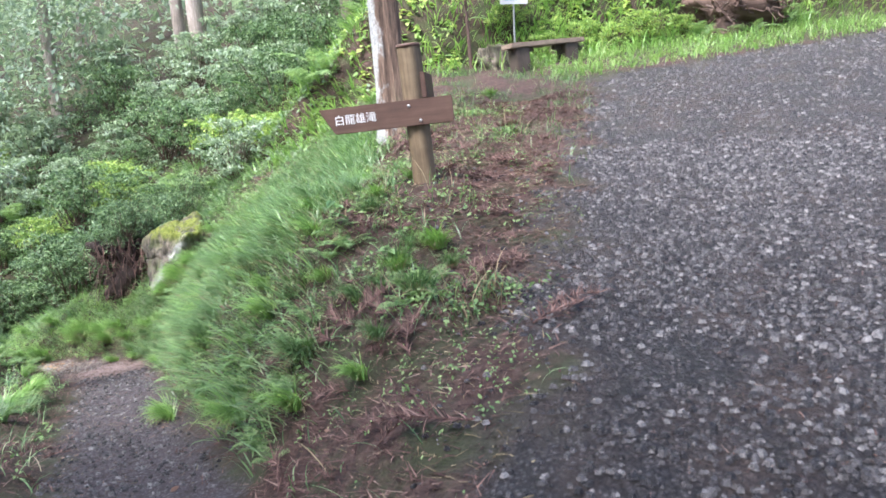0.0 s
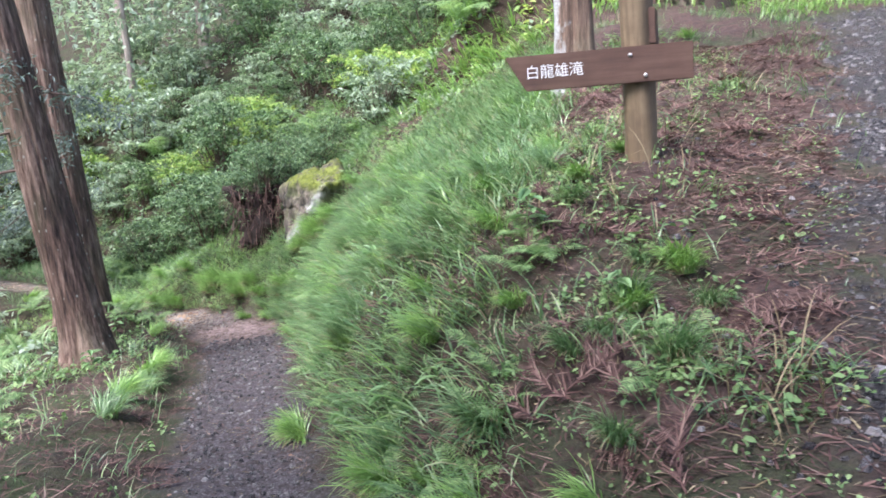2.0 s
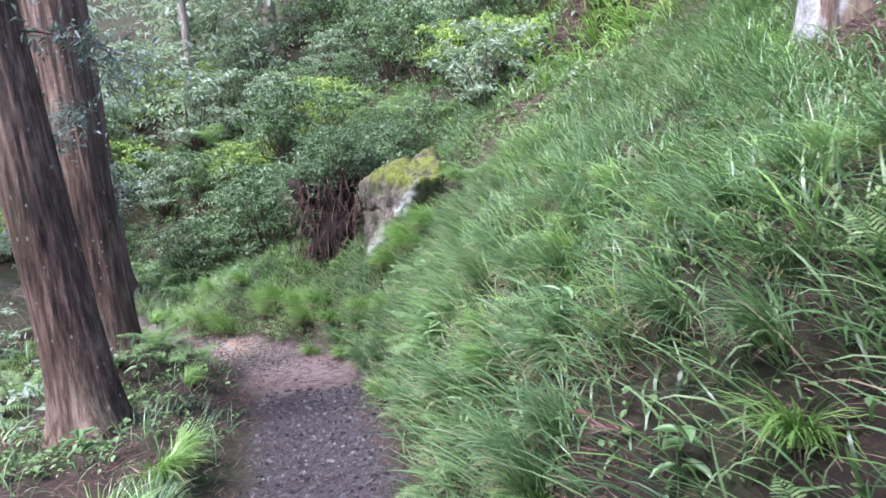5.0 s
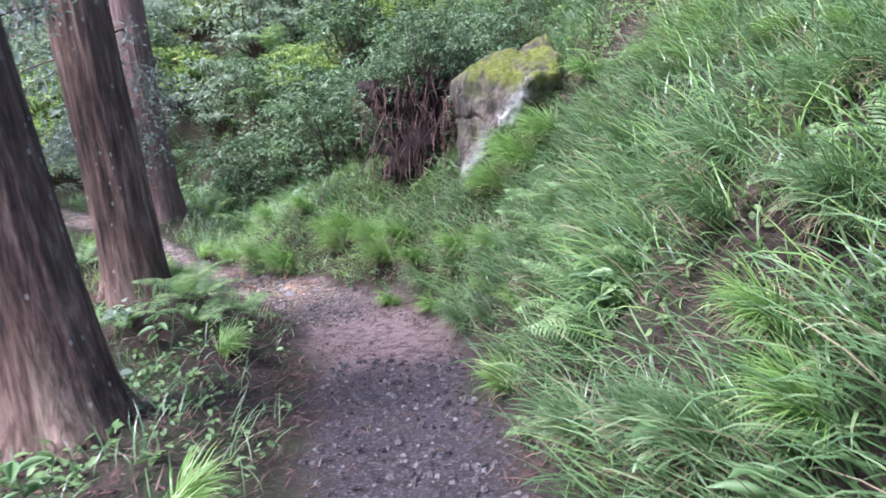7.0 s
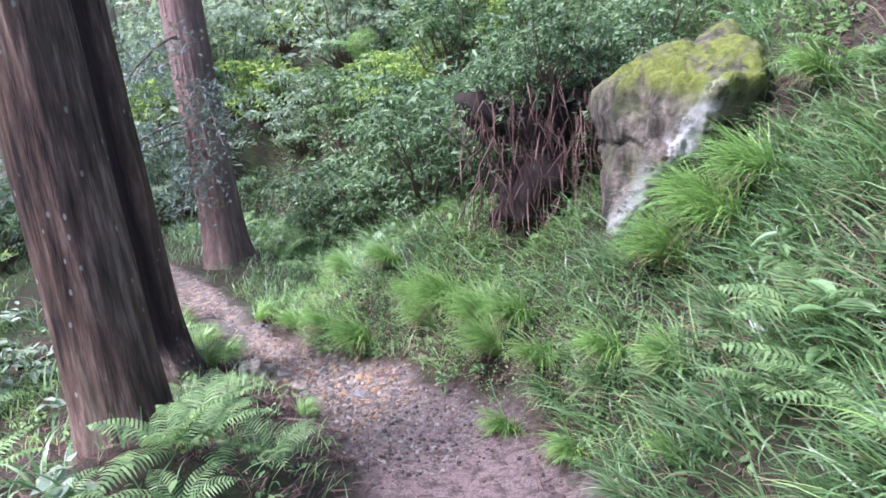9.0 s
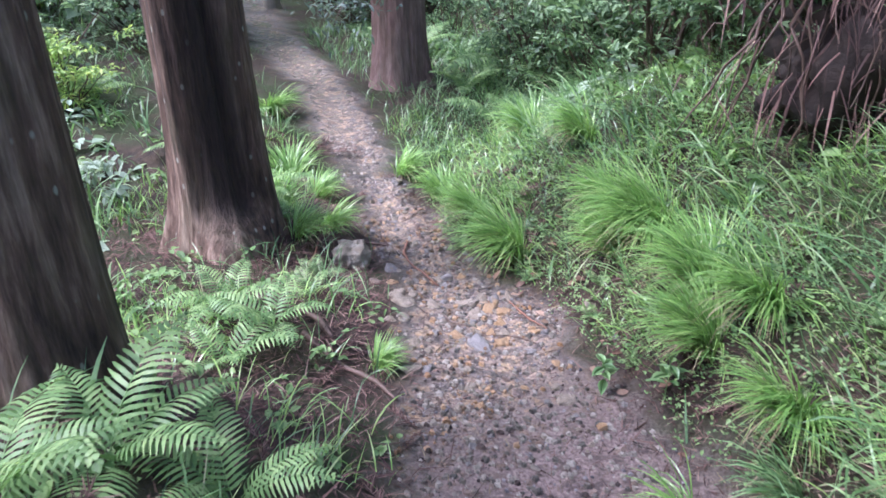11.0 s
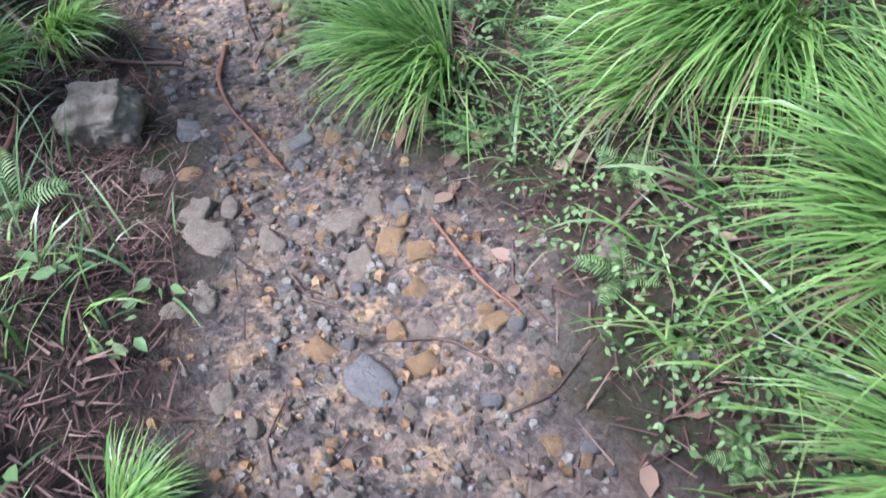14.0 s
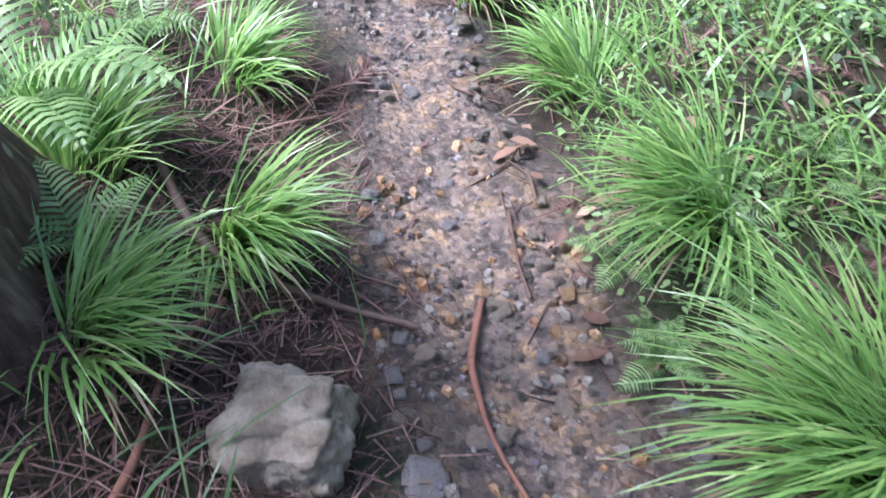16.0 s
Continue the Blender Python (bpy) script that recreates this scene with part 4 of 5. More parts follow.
board = part("board", arrow_board(1.17, 0.225, 0.045, 0.13), sign, "dark brown pointed board with white characters", pose(0, -0.112, 0.63, 0, 0.5, -3))
cu = bpy.data.curves.new("lettering", "FONT")
cu.body, cu.size, cu.extrude, cu.align_x, cu.align_y, cu.space_character = "白龍雄滝", 0.094, 0.0012, "CENTER", "CENTER", 0.98
cu.materials.append(G["white"])
part("lettering", cu, board, "white painted Japanese characters", pose(-0.525, -0.025, 0.0, 90, 0, 0))
bm = bmesh.new()
bmesh.ops.create_uvsphere(bm, u_segments=12, v_segments=6, radius=0.014)
bolt = from_bmesh("bolt", bm, G["steel"])
part("bolt", bolt, board, "steel bolt head", pose(0.04, -0.026, -0.07) @ Matrix.Diagonal((1, 0.5, 1, 1)))
part("bolt", bolt, board, "steel bolt head", pose(-0.05, -0.026, 0.06) @ Matrix.Diagonal((1, 0.5, 1, 1)))
part("side_board", rounded_box(0.05, 0.5, 0.22, 0.006, "side_board", G["plank"]), sign, "second board seen edge on", pose(0.115, 0.18, 0.86, 0, 0, -6))

# ---- bench ----
bx, by = 1.95, 15.35
bz = float(ground(bx, by))
bench = thing("bench", "low wooden bench of thick timber on dark legs", "bench", pose(bx, by, bz, 0, -2, 24))
part("seat", rounded_box(1.6, 0.42, 0.09, 0.012, "seat", G["bench"], 0.006, 3), bench, "pale worn timber seat", pose(0, 0, 0.42))
leg = rounded_box(0.28, 0.34, 0.52, 0.015, "leg", G["benchleg"], 0.01, 2)
for sx in (-0.55, 0.52):
    part("leg", leg, bench, "", pose(sx, 0, 0.14))
    part("bearer", rounded_box(0.5, 0.12, 0.09, 0.01, "bearer", G["benchleg"], 0.004, 1), bench, "", pose(sx * 0.9, 0.02, 0.335))


# ---- rocks ----
def rock_mesh(seed, size, mat, cuts=5, boxy=0.6, jag=0.16, detail=2.2, undercut=0.0):
    bm = bmesh.new()
    bmesh.ops.create_cube(bm, size=2.0)
    bmesh.ops.subdivide_edges(bm, edges=bm.edges, cuts=cuts, use_grid_fill=True)
    o = Vector((seed * 3.1, seed * 1.7, -seed * 2.3))
    for v in bm.verts:
        p = v.co.copy()
        ball = p.normalized()
        q = p * boxy + ball * (1 - boxy)
        q += ball * jag * noise.noise(q * 1.2 + o) * 1.6 + ball * jag * 0.5 * noise.noise(q * detail * 1.7 + o)
        q += ball * jag * 0.22 * (noise.cell(Vector((q.x * 1.5, q.y * 1.5, q.z * 4.0)) + o) - 0.5)
        if undercut:
            q.x *= 1.0 + undercut * (0.12 if q.z > 0.25 else -0.55 * min(1.0, (0.25 - q.z) * 2.5)) * max(0.0, min(1.0, q.x * 2))
        v.co = Vector((q.x * size[0], q.y * size[1], q.z * size[2]))
    return from_bmesh("rock", bm, mat)


def boulder(seed, at, size, turn, sink, name, label, tip=(0, 0), cuts=22, moss=1.0, lichen=1.0, jag=0.2, undercut=0.0):
    me = rock_mesh(seed, size, G["boulder"], cuts, 0.8, jag, 2.4, undercut)
    nv = len(me.vertices)
    nr, co = np.empty(nv * 3, dtype=np.float32), np.empty(nv * 3, dtype=np.float32)
    me.vertices.foreach_get("normal", nr)
    me.vertices.foreach_get("co", co)
    nr, co = nr.reshape(-1, 3), co.reshape(-1, 3)
    a = me.attributes.new("growth", "FLOAT_COLOR", "POINT")
    mo = moss * step(0.35, 0.8, nr[:, 2])
    edge = lichen * np.exp(-((co[:, 0] / size[0] - 0.05 - 0.25 * co[:, 2] / size[2]) / 0.3) ** 2) * step(0.2, -0.4, nr[:, 1])
    a.data.foreach_set("color", np.stack([mo, np.clip(edge, 0, 1), 0 * mo, 0 * mo + 1], -1).astype(np.float32).ravel())
    z = float(ground(at[0], at[1])) if len(at) == 2 else at[2]
    return thing(name, label, "rock", pose(at[0], at[1], z + size[2] - sink, tip[0], tip[1], turn), "", data=me)


def slab_boulder(at, faces, name, label):
    """A broken block: flat faces (normal, distance) cut round a centre, with worn edges and cracks."""
    bm = bmesh.new()
    bmesh.ops.create_icosphere(bm, subdivisions=6, radius=1.0)
    nv = [(Vector(n).normalized(), h) for n, h in faces]
    grow = []
    for v in bm.verts:
        u = v.co.normalized()
        rs = sorted(h / max(n.dot(u), 1e-3) for n, h in nv if n.dot(u) > 1e-3)
        r = rs[0] - 0.035 * max(0.0, 1 - (rs[1] - rs[0]) / 0.12)
        p = u * r
        p += u * (0.07 * noise.noise(p * 2.3) + 0.05 * noise.noise(p * 6.0 + Vector((3, 1, 4))) + 0.035 * noise.noise(Vector((p.x * 11.0, p.y * 11.0, p.z * 2.2))) + 0.014 * noise.noise(p * 19.0))
        w = Vector((p.x * 5.0 + p.y * 3.0, p.z * 1.2, 0))
        crack = abs(noise.noise(w * 1.4 + Vector((7, 2, 1))))
        p -= u * 0.05 * max(0.0, 1 - crack / 0.07)
        v.co = p
        d1, d2, dt = nv[0][0].dot(p) - nv[0][1], nv[1][0].dot(p) - nv[1][1], nv[2][0].dot(p) - nv[2][1]
        edge = math.exp(-((d2 + 0.02) / 0.075) ** 2) * math.exp(-((d1 + 0.03) / 0.075) ** 2) + 0.75 * math.exp(-(dt / 0.08) ** 2) * math.exp(-(d2 / 0.1) ** 2)
        grow.append((min(1.0, max(0.0, (dt + 0.16) / 0.1)), min(1.0, edge * 1.3), 0.0, 1.0))
    me = from_bmesh("boulder", bm, G["boulder"])
    at_ = me.attributes.new("growth", "FLOAT_COLOR", "POINT")
    at_.data.foreach_set("color", np.array(grow, dtype=np.float32).ravel())
    return thing(name, label, "rock", pose(*at), data=me)


slab_boulder((-5.1, 14.1, -0.17), [((-0.38, -0.85, 0.36), 0.52), ((0.62, -0.68, -0.38), 0.42), ((0.05, -0.3, 0.95), 0.55), ((-0.98, -0.1, -0.12), 0.6), ((0.9, 0.2, 0.35), 0.56), ((0, 1, 0.1), 0.75), ((0, 0, -1), 0.75),
             ((-0.6, 0.2, 0.75), 0.62)], "mossy_boulder", "large grey boulder with moss top and white lichen")

def root_hollow(x, y, z, turn):
    """A dark earth scarp under the shrubs, with roots and dead fronds hanging over it."""
    rr = np.random.default_rng(19)
    ob = thing("earth_scarp", "dark earth scarp with hanging roots and dead fronds", "earth scarp", pose(x, y, z, 0, 0, turn))
    part("earth", rock_mesh(72, (0.72, 0.4, 0.72), G["soil"], 18, 0.3, 0.7, 3.6), ob, "", pose(0, 0.25, 0))
    for n in range(44):
        a = np.array((rr.uniform(-0.75, 0.7), rr.uniform(-0.22, 0.0), rr.uniform(0.2, 0.72)))
        b = a + np.array((rr.normal(0, 0.2), rr.uniform(-0.2, -0.02), -rr.uniform(0.35, 0.95)))
        part("root", mesh_of("root", *tube(stick_points(rr, a, b, 8, 0.035), np.linspace(0.011, 0.003, 8), 5), G["twig"]), ob)
    n = 520
    roots = np.stack([rr.normal(0, 0.42, n), rr.uniform(-0.28, 0.0, n), rr.uniform(-0.35, 0.72, n)], -1)
    skirt = blades(rr, roots, np.tile([0, 0, 1.0], (n, 1)), rr.uniform(0.12, 0.4, n), rr.uniform(0.004, 0.012, n), rr.uniform(0.2, 0.6, n), rr.uniform(2.1, 2.7, n), -np.pi / 2 + rr.normal(0, 0.8, n))
    tagged(part("dead_leaf_skirt", mesh_of("dead_leaf_skirt", *skirt, G["litter"]), ob), "brown dead fronds hanging down", kind="stuff")


G["soil"] = stone_material("root_soil", [(0.3, (0.015, 0.01, 0.008)), (0.55, (0.05, 0.032, 0.024)), (0.8, (0.11, 0.07, 0.05))], 5, 0.95, 1.0)
root_hollow(-6.15, 14.55, -0.45, 27)
for n, (k, x, y, s_) in enumerate(((0, -6.5, 14.75, 0.75), (1, -5.95, 14.95, 0.7), (0, -6.1, 15.1, 0.75), (1, -7.5, 15.4, 0.7), (1, -8.4, 15.9, 0.6), (0, -9.2, 16.4, 0.6), (1, -10.2, 16.6, 0.6))):
    shrub(k, x, y, s_, 77 * n)
for n, (k, x, y, z, s_) in enumerate(((1, -6.5, 14.5, -0.05, 0.45), (0, -6.7, 14.55, -0.3, 0.5), (0, -6.25, 14.5, 0.1, 0.55), (1, -5.85, 14.65, 0.08, 0.5))):
    shrub(k, x, y, s_, 50 * n, z)
boulder(9, (1.2, 16.2), (0.42, 0.3, 0.3), 20, 0.12, "boulder", "pale brown boulder behind the bench", moss=0.3, lichen=0.0, cuts=10)
boulder(11, (2.6, 16.8), (0.3, 0.3, 0.22), 60, 0.15, "boulder", "small brown boulder behind the bench", moss=0.3, lichen=0.0, cuts=8)
boulder(13, (-4.6, 17.4), (0.4, 0.35, 0.32), 10, 0.1, "boulder", "reddish rock on the upper slope", moss=0.2, lichen=0.0, cuts=8)


# ---- notice board behind the bench ----
nb = thing("notice_board", "white notice on a thin pole with red heading", "sign", pose(1.5, 16.75, float(ground(1.5, 16.75)), 0, 3, 8))
m_, N_, L_2, bs_ = material("notice_paper")
L_2.new(ramp(N_, L_2, noise_tex(N_, L_2, 12, 4, 0.6, coords(N_, L_2)), [(0.3, (0.66, 0.68, 0.68)), (0.7, (0.8, 0.8, 0.8))]), bs_.inputs["Base Color"])
G["paper"] = m_
for key, col in (("red", (0.55, 0.03, 0.04)), ("green", (0.2, 0.42, 0.26)), ("yellow", (0.65, 0.45, 0.08)), ("blue", (0.2, 0.4, 0.6))):
    m_, N_, L_2, bs_ = material("notice_" + key)
    L_2.new(ramp(N_, L_2, noise_tex(N_, L_2, 30, 3, 0.6, coords(N_, L_2)), [(0.3, tuple(0.8 * q for q in col)), (0.7, col)]), bs_.inputs["Base Color"])
    G["notice_" + key] = m_
part("pole", mesh_of("pole", *tube(np.array([(0, 0.03, -0.2), (0, 0.03, 0.8), (0, 0.03, 2.1)]), [0.02, 0.02, 0.02], 10), G["steel"]), nb, "thin grey pole")
panel = part("panel", rounded_box(0.58, 0.02, 0.95, 0.004, "panel", G["paper"]), nb, "white printed panel", pose(0, 0, 1.62))
for nm, sx, sz, x, z, key in (("heading_bar", 0.42, 0.09, 0, 0.33, "red"), ("text_bar", 0.36, 0.03, 0.02, 0.2, "green"), ("text_bar", 0.36, 0.03, 0.02, 0.13, "green"), ("text_bar", 0.36, 0.03, 0.02, 0.06, "green"),
                              ("picture_patch", 0.16, 0.2, 0.04, -0.14, "yellow"), ("text_bar", 0.4, 0.03, 0, -0.38, "blue")):
    part(nm, rounded_box(sx, 0.004, sz, 0.001, nm, G["notice_" + key]), panel, "", pose(x, -0.013, z))

# ---- dark earth and roots of a fallen tree behind the road ----
rm = thing("root_mound", "dark earth and tangled roots of a fallen tree", "root mound", pose(6.6, 18.0, float(ground(6.6, 18.0)), 0, 0, 15))
part("earth", rock_mesh(71, (0.95, 0.4, 0.5), G["soil"], 16, 0.4, 0.6, 4.0), rm, "", pose(0, 0, 0.25))
rr_ = np.random.default_rng(9)
for n in range(30):
    a0 = (rr_.uniform(-1.1, 1.1), -0.35, rr_.uniform(0.2, 0.8))
    part("root", mesh_of("root", *tube(stick_points(rr_, a0, (a0[0] + rr_.normal(0, 0.4), -0.75, a0[2] + rr_.normal(0, 0.3)), 7, 0.05), np.linspace(0.03, 0.008, 7), 6), G["twig"]), rm)
sp = tree("sapling", "thin young tree with small fresh leaves", 91, (0.55, 16.3), 0.035, 4.5, (0.0, 0.0), 0.02, 0.003, G["twig"], sides=12, crown=(0.7, 4.2, 0.75, 1300, 0.11, G["bright"]))
for n, (x, y, s) in enumerate(((2.1, 16.9, 0.6), (2.9, 17.1, 0.6), (3.7, 17.3, 0.65), (4.5, 17.5, 0.6), (5.3, 17.8, 0.5), (1.4, 17.3, 0.6))):
    shrub(4 if n % 2 else 3, x, y, s, 70 * n)


# ---- gravel on the road and trail ----
def pebbles(seed, n, box, keep, size, mat, name, label):
    rng = np.random.default_rng(seed)
    x, y = rng.uniform(box[0], box[1], n), rng.uniform(box[2], box[3], n)
    ok = rng.random(n) < keep(x, y)
    x, y = x[ok], y[ok]
    n = len(x)
    z = ground(x, y) + 0.003
    # low eight-sided stones: a squashed octahedron with cut sides
    ring = np.linspace(0, 2 * np.pi, 5, endpoint=False)
    s = size[0] + (size[1] - size[0]) * rng.random(n) ** 2.0
    turn = rng.uniform(0, 6.28, n)
    a = ring[None, :] + turn[:, None]
    rr = s[:, None] * rng.uniform(0.65, 1.15, (n, 5))
    st = rng.uniform(0.6, 1.0, n)[:, None]
    low = np.stack([x[:, None] + rr * np.cos(a), y[:, None] + rr * st * np.sin(a), np.repeat(z[:, None], 5, 1) - 0.1 * s[:, None]], -1)
    up_ = np.stack([x[:, None] + 0.62 * rr * np.cos(a + 0.2), y[:, None] + 0.62 * rr * st * np.sin(a + 0.2), np.repeat(z[:, None], 5, 1) + s[:, None] * rng.uniform(0.3, 0.75, (n, 5))], -1)
    v = np.concatenate([low, up_], 1).reshape(-1, 3)
    b = np.arange(n)[:, None] * 10
    k = np.arange(5)[None, :]
    k2 = (k + 1) % 5
    q = np.stack([b + k, b + k2, b + 5 + k2, b + 5 + k], -1).reshape(-1, 4)
    faces = q.tolist() + (b + np.arange(5, 10)[None, :]).tolist()
    me = mesh_of(name, v, faces, mat, False)
    return thing(name, label, "gravel", kind="stuff", data=me)


pebbles(1, 56000, (-0.2, 5.0, 1.6, 8.0), lambda x, y: zones(x, y)[0] * np.clip(0.75 + 0.5 * wobble(x, y, 1.9, 4.0), 0.15, 1) + 0.04, (0.006, 0.03), G["gravel"], "gravel", "loose grey crushed stone on the road")
pebbles(2, 12000, (0.5, 9.0, 7.6, 17), lambda x, y: zones(x, y)[0], (0.014, 0.036), G["gravel"], "gravel", "loose grey stone farther up the road")
pebbles(3, 17000, (-5.6, -1.5, 3.5, 11.0), lambda x, y: zones(x, y)[1] * np.clip(0.7 + 0.5 * wobble(x, y, 3.0), 0.1, 1), (0.006, 0.028), G["gravel"], "gravel", "small stones trodden into the trail")
pebbles(4, 20000, (-10.5, -6.0, 11.8, 15.2), lambda x, y: zones(x, y)[1] * np.clip(0.55 + 0.6 * wobble(x, y, 3.3), 0.08, 1), (0.004, 0.022), G["stone"], "gravel", "wet pebbles in the muddy trail")
pebbles(5, 1900, (-9.0, -6.8, 11.8, 14.2), lambda x, y: zones(x, y)[1] * 0.7, (0.005, 0.024), G["amber"], "gravel", "amber pebbles in the muddy trail")
pebbles(7, 12000, (-10.5, -6.0, 11.8, 15.2), lambda x, y: zones(x, y)[1] * np.clip(0.4 + 0.8 * wobble(x, y, 4.3, 2.0), 0.02, 1), (0.003, 0.013), G["purple"], "gravel", "fine dark wet grit in the muddy trail")
pebbles(6, 9000, (-7.6, -4.6, 9.8, 13.0), lambda x, y: zones(x, y)[3] * np.clip(0.5 + 0.7 * wobble(x, y, 3.7), 0.05, 1), (0.004, 0.022), G["clod"], "clods", "crumbled clods of brown clay on the trail")


# ---- dead needles, twigs and leaves on the ground ----
def litter(seed, n, box, keep, length, mat, name, label, width=(0.004, 0.011)):
    rng = np.random.default_rng(seed)
    x, y = rng.uniform(box[0], box[1], n), rng.uniform(box[2], box[3], n)
    ok = rng.random(n) < keep(x, y)
    x, y = x[ok], y[ok]
    n = len(x)
    z, gx, gy = slope_up(x, y)
    roots = np.stack([x, y, z + 0.004], -1)
    h = rng.uniform(0, 2 * np.pi, n)
    up = unit(np.stack([-gx, -gy, np.ones(n)], -1))
    v, f = blades(rng, roots, up, rng.uniform(*length, n), rng.uniform(*width, n), rng.uniform(-0.3, 0.7, n), rng.uniform(1.15, 1.5, n), h, 2)
    return thing(name, label, "litter", kind="stuff", data=mesh_of(name, v, f, mat))


litter(1, 90000, (-1.7, 2.2, 1.8, 12), lambda x, y: zones(x, y)[4] * np.clip(0.6 + 0.7 * wobble(x, y, 2.6, 1.0), 0.1, 1), (0.03, 0.14), G["litter"], "needle_litter", "reddish brown fallen cedar needles")
litter(14, 9000, (-0.4, 5.0, 1.6, 12), lambda x, y: zones(x, y)[0] * np.clip(wobble(x, y, 1.5, 6.0) + 0.35, 0, 1), (0.02, 0.09), G["litter"], "needle_litter", "brown needles drifted over the gravel road", (0.002, 0.006))
litter(2, 42000, (-9.5, -1.5, 3.0, 15), lambda x, y: step(0.5, -0.1, np.abs(np.abs(trail(x, y)[0]) - trail(x, y)[3] - 0.15)) * 0.9, (0.03, 0.12), G["litter"], "needle_litter", "fallen cedar needles along the trail's edges", (0.0025, 0.008))
litter(15, 14000, (-7.6, -1.0, 2.5, 13), lambda x, y: zones(x, y)[1] * np.clip(0.45 + 0.8 * wobble(x, y, 2.8, 5.0), 0.03, 1), (0.02, 0.08), G["litter"], "needle_litter", "dark needles trodden into the trail", (0.002, 0.007))
litter(3, 7000, (-7.6, -1.5, 4, 13), lambda x, y: zones(x, y)[1] * 0.5, (0.02, 0.08), G["straw"], "leaf_litter", "pale dead leaf bits on the trail", (0.0018, 0.005))
litter(4, 16000, (-9.5, -4.0, 12.2, 16), lambda x, y: step(0.3, 0.7, trail(x, y)[0]) * 0.7, (0.03, 0.12), G["litter"], "needle_litter", "dead needles under the low bank's grass")

litter(11, 16000, (-5.2, -0.6, 12.8, 20), lambda x, y: zones(x, y)[4] * np.clip(0.6 + 0.7 * wobble(x, y, 1.6, 2.0), 0.1, 1), (0.06, 0.22), G["litter"], "needle_litter", "brown fronds and needles over the open slope", (0.008, 0.022))
litter(12, 5000, (-5.2, -0.6, 12.8, 20), lambda x, y: zones(x, y)[4] * 0.7, (0.05, 0.14), G["straw"], "leaf_litter", "pale dead leaves over the open slope", (0.012, 0.03))
litter(13, 9000, (-9.9, -7.9, 12.2, 13.7), lambda x, y: step(-0.05, 0.15, -trail(x, y)[0] - trail(x, y)[3]) * 0.95, (0.04, 0.14), G["litter"], "needle_litter", "brown dead fronds on the low side of the wet trail", (0.002, 0.005))


# small broad-leaved weeds
def weeds(seed, n, box, keep, size, mat, label):
    rng = np.random.default_rng(seed)
    x, y = rng.uniform(box[0], box[1], n), rng.uniform(box[2], box[3], n)
    ok = rng.random(n) < keep(x, y)
    x, y = x[ok], y[ok]
    reps = 7
    x, y = np.repeat(x, reps) + rng.normal(0, 0.03, len(x) * reps), np.repeat(y, reps) + rng.normal(0, 0.03, len(y) * reps)
    z = ground(x, y) + rng.uniform(0.01, 0.09, len(x))
    return thing("weeds", label, "weeds", kind="stuff", data=mesh_of("weeds", *leaves(rng, np.stack([x, y, z], -1), size, 0.35, 0.6, oval=True), mat))


weeds(1, 4600, (-9, -5.2, 11.8, 14.8), lambda x, y: step(0.0, 0.2, trail(x, y)[0] - trail(x, y)[3]) * np.clip(wobble(x, y, 3.0, 4.0) + 0.6, 0, 1), 0.021, G["fern"], "small bright green leafy weeds beside the mud")
weeds(2, 10000, (-5.8, 0.8, 2.5, 13), lambda x, y: 0.75 * np.maximum(bank(x, y), thin_top(x, y)), 0.04, G["fern"], "small broad-leaved weeds on the bank")
weeds(3, 1900, (-10, -2.0, 4, 15), lambda x, y: left_side(x, y) * 0.6, 0.045, G["fern"], "leafy weeds on the low side of the trail")
weeds(4, 2600, (-13, -2.0, 14, 21), lambda x, y: step(1.2, 1.8, trail(x, y)[0]) * 0.8, 0.09, G["fern"], "broad-leaved undergrowth on the upper slope")
weeds(5, 7500, (-3, 16, 15.5, 25), lambda x, y: step(0.3, 1.2, y - 15.6 - 0.3 * np.clip(x, 0, 20)) * np.clip(0.6 + 0.6 * wobble(x, y, 0.9), 0, 1), 0.17, G["bright"], "yellow-green undergrowth behind the road")
weeds(6, 4200, (-13, -1.5, 15.5, 24), lambda x, y: step(1.4, 2.0, trail(x, y)[0]) * np.clip(0.35 + 0.7 * wobble(x, y, 1.1, 3.0), 0, 1), 0.13, G["haze"], "pale leafy undergrowth on the wooded slope")
litter(5, 42000, (-9.5, -3.0, 3.0, 15), lambda x, y: left_side(x, y) * 0 + step(0.0, 0.3, -trail(x, y)[0] - trail(x, y)[3]) * 0.8, (0.04, 0.16), G["litter"], "needle_litter", "dead fronds and needles on the low side")
weeds(7, 2800, (-10.5, -5.6, 12.4, 16.6), lambda x, y: step(0.35, 0.7, trail(x, y)[0] - trail(x, y)[3]) * np.clip(0.3 + 0.8 * wobble(x, y, 2.0, 6.0), 0, 1), 0.032, G["shrub"], "low leafy ground cover on the bank")
litter(6, 42000, (-5.6, -0.6, 3.0, 13.5), lambda x, y: step(0.0, 0.3, trail(x, y)[0] - trail(x, y)[3]) * 0.8, (0.04, 0.16), G["litter"], "needle_litter", "dead needles and leaves between the bank's tufts")
litter(7, 15000, (-5.6, 1.0, 2.0, 12.5), lambda x, y: step(0.1, 0.5, trail(x, y)[0] - trail(x, y)[3]) * step(0.3, -0.2, x - gravel_edge(y)) * 0.7, (0.03, 0.1), G["straw"], "leaf_litter", "pale dead leaf bits on the bank")
weeds(8, 1700, (-1.3, 1.0, 2.2, 12), lambda x, y: step(0.25, -0.3, x - gravel_edge(y)) * np.clip(0.3 + 0.8 * wobble(x, y, 2.2, 7.0), 0, 1), 0.024, G["fern"], "small green seedlings among the dead needles")
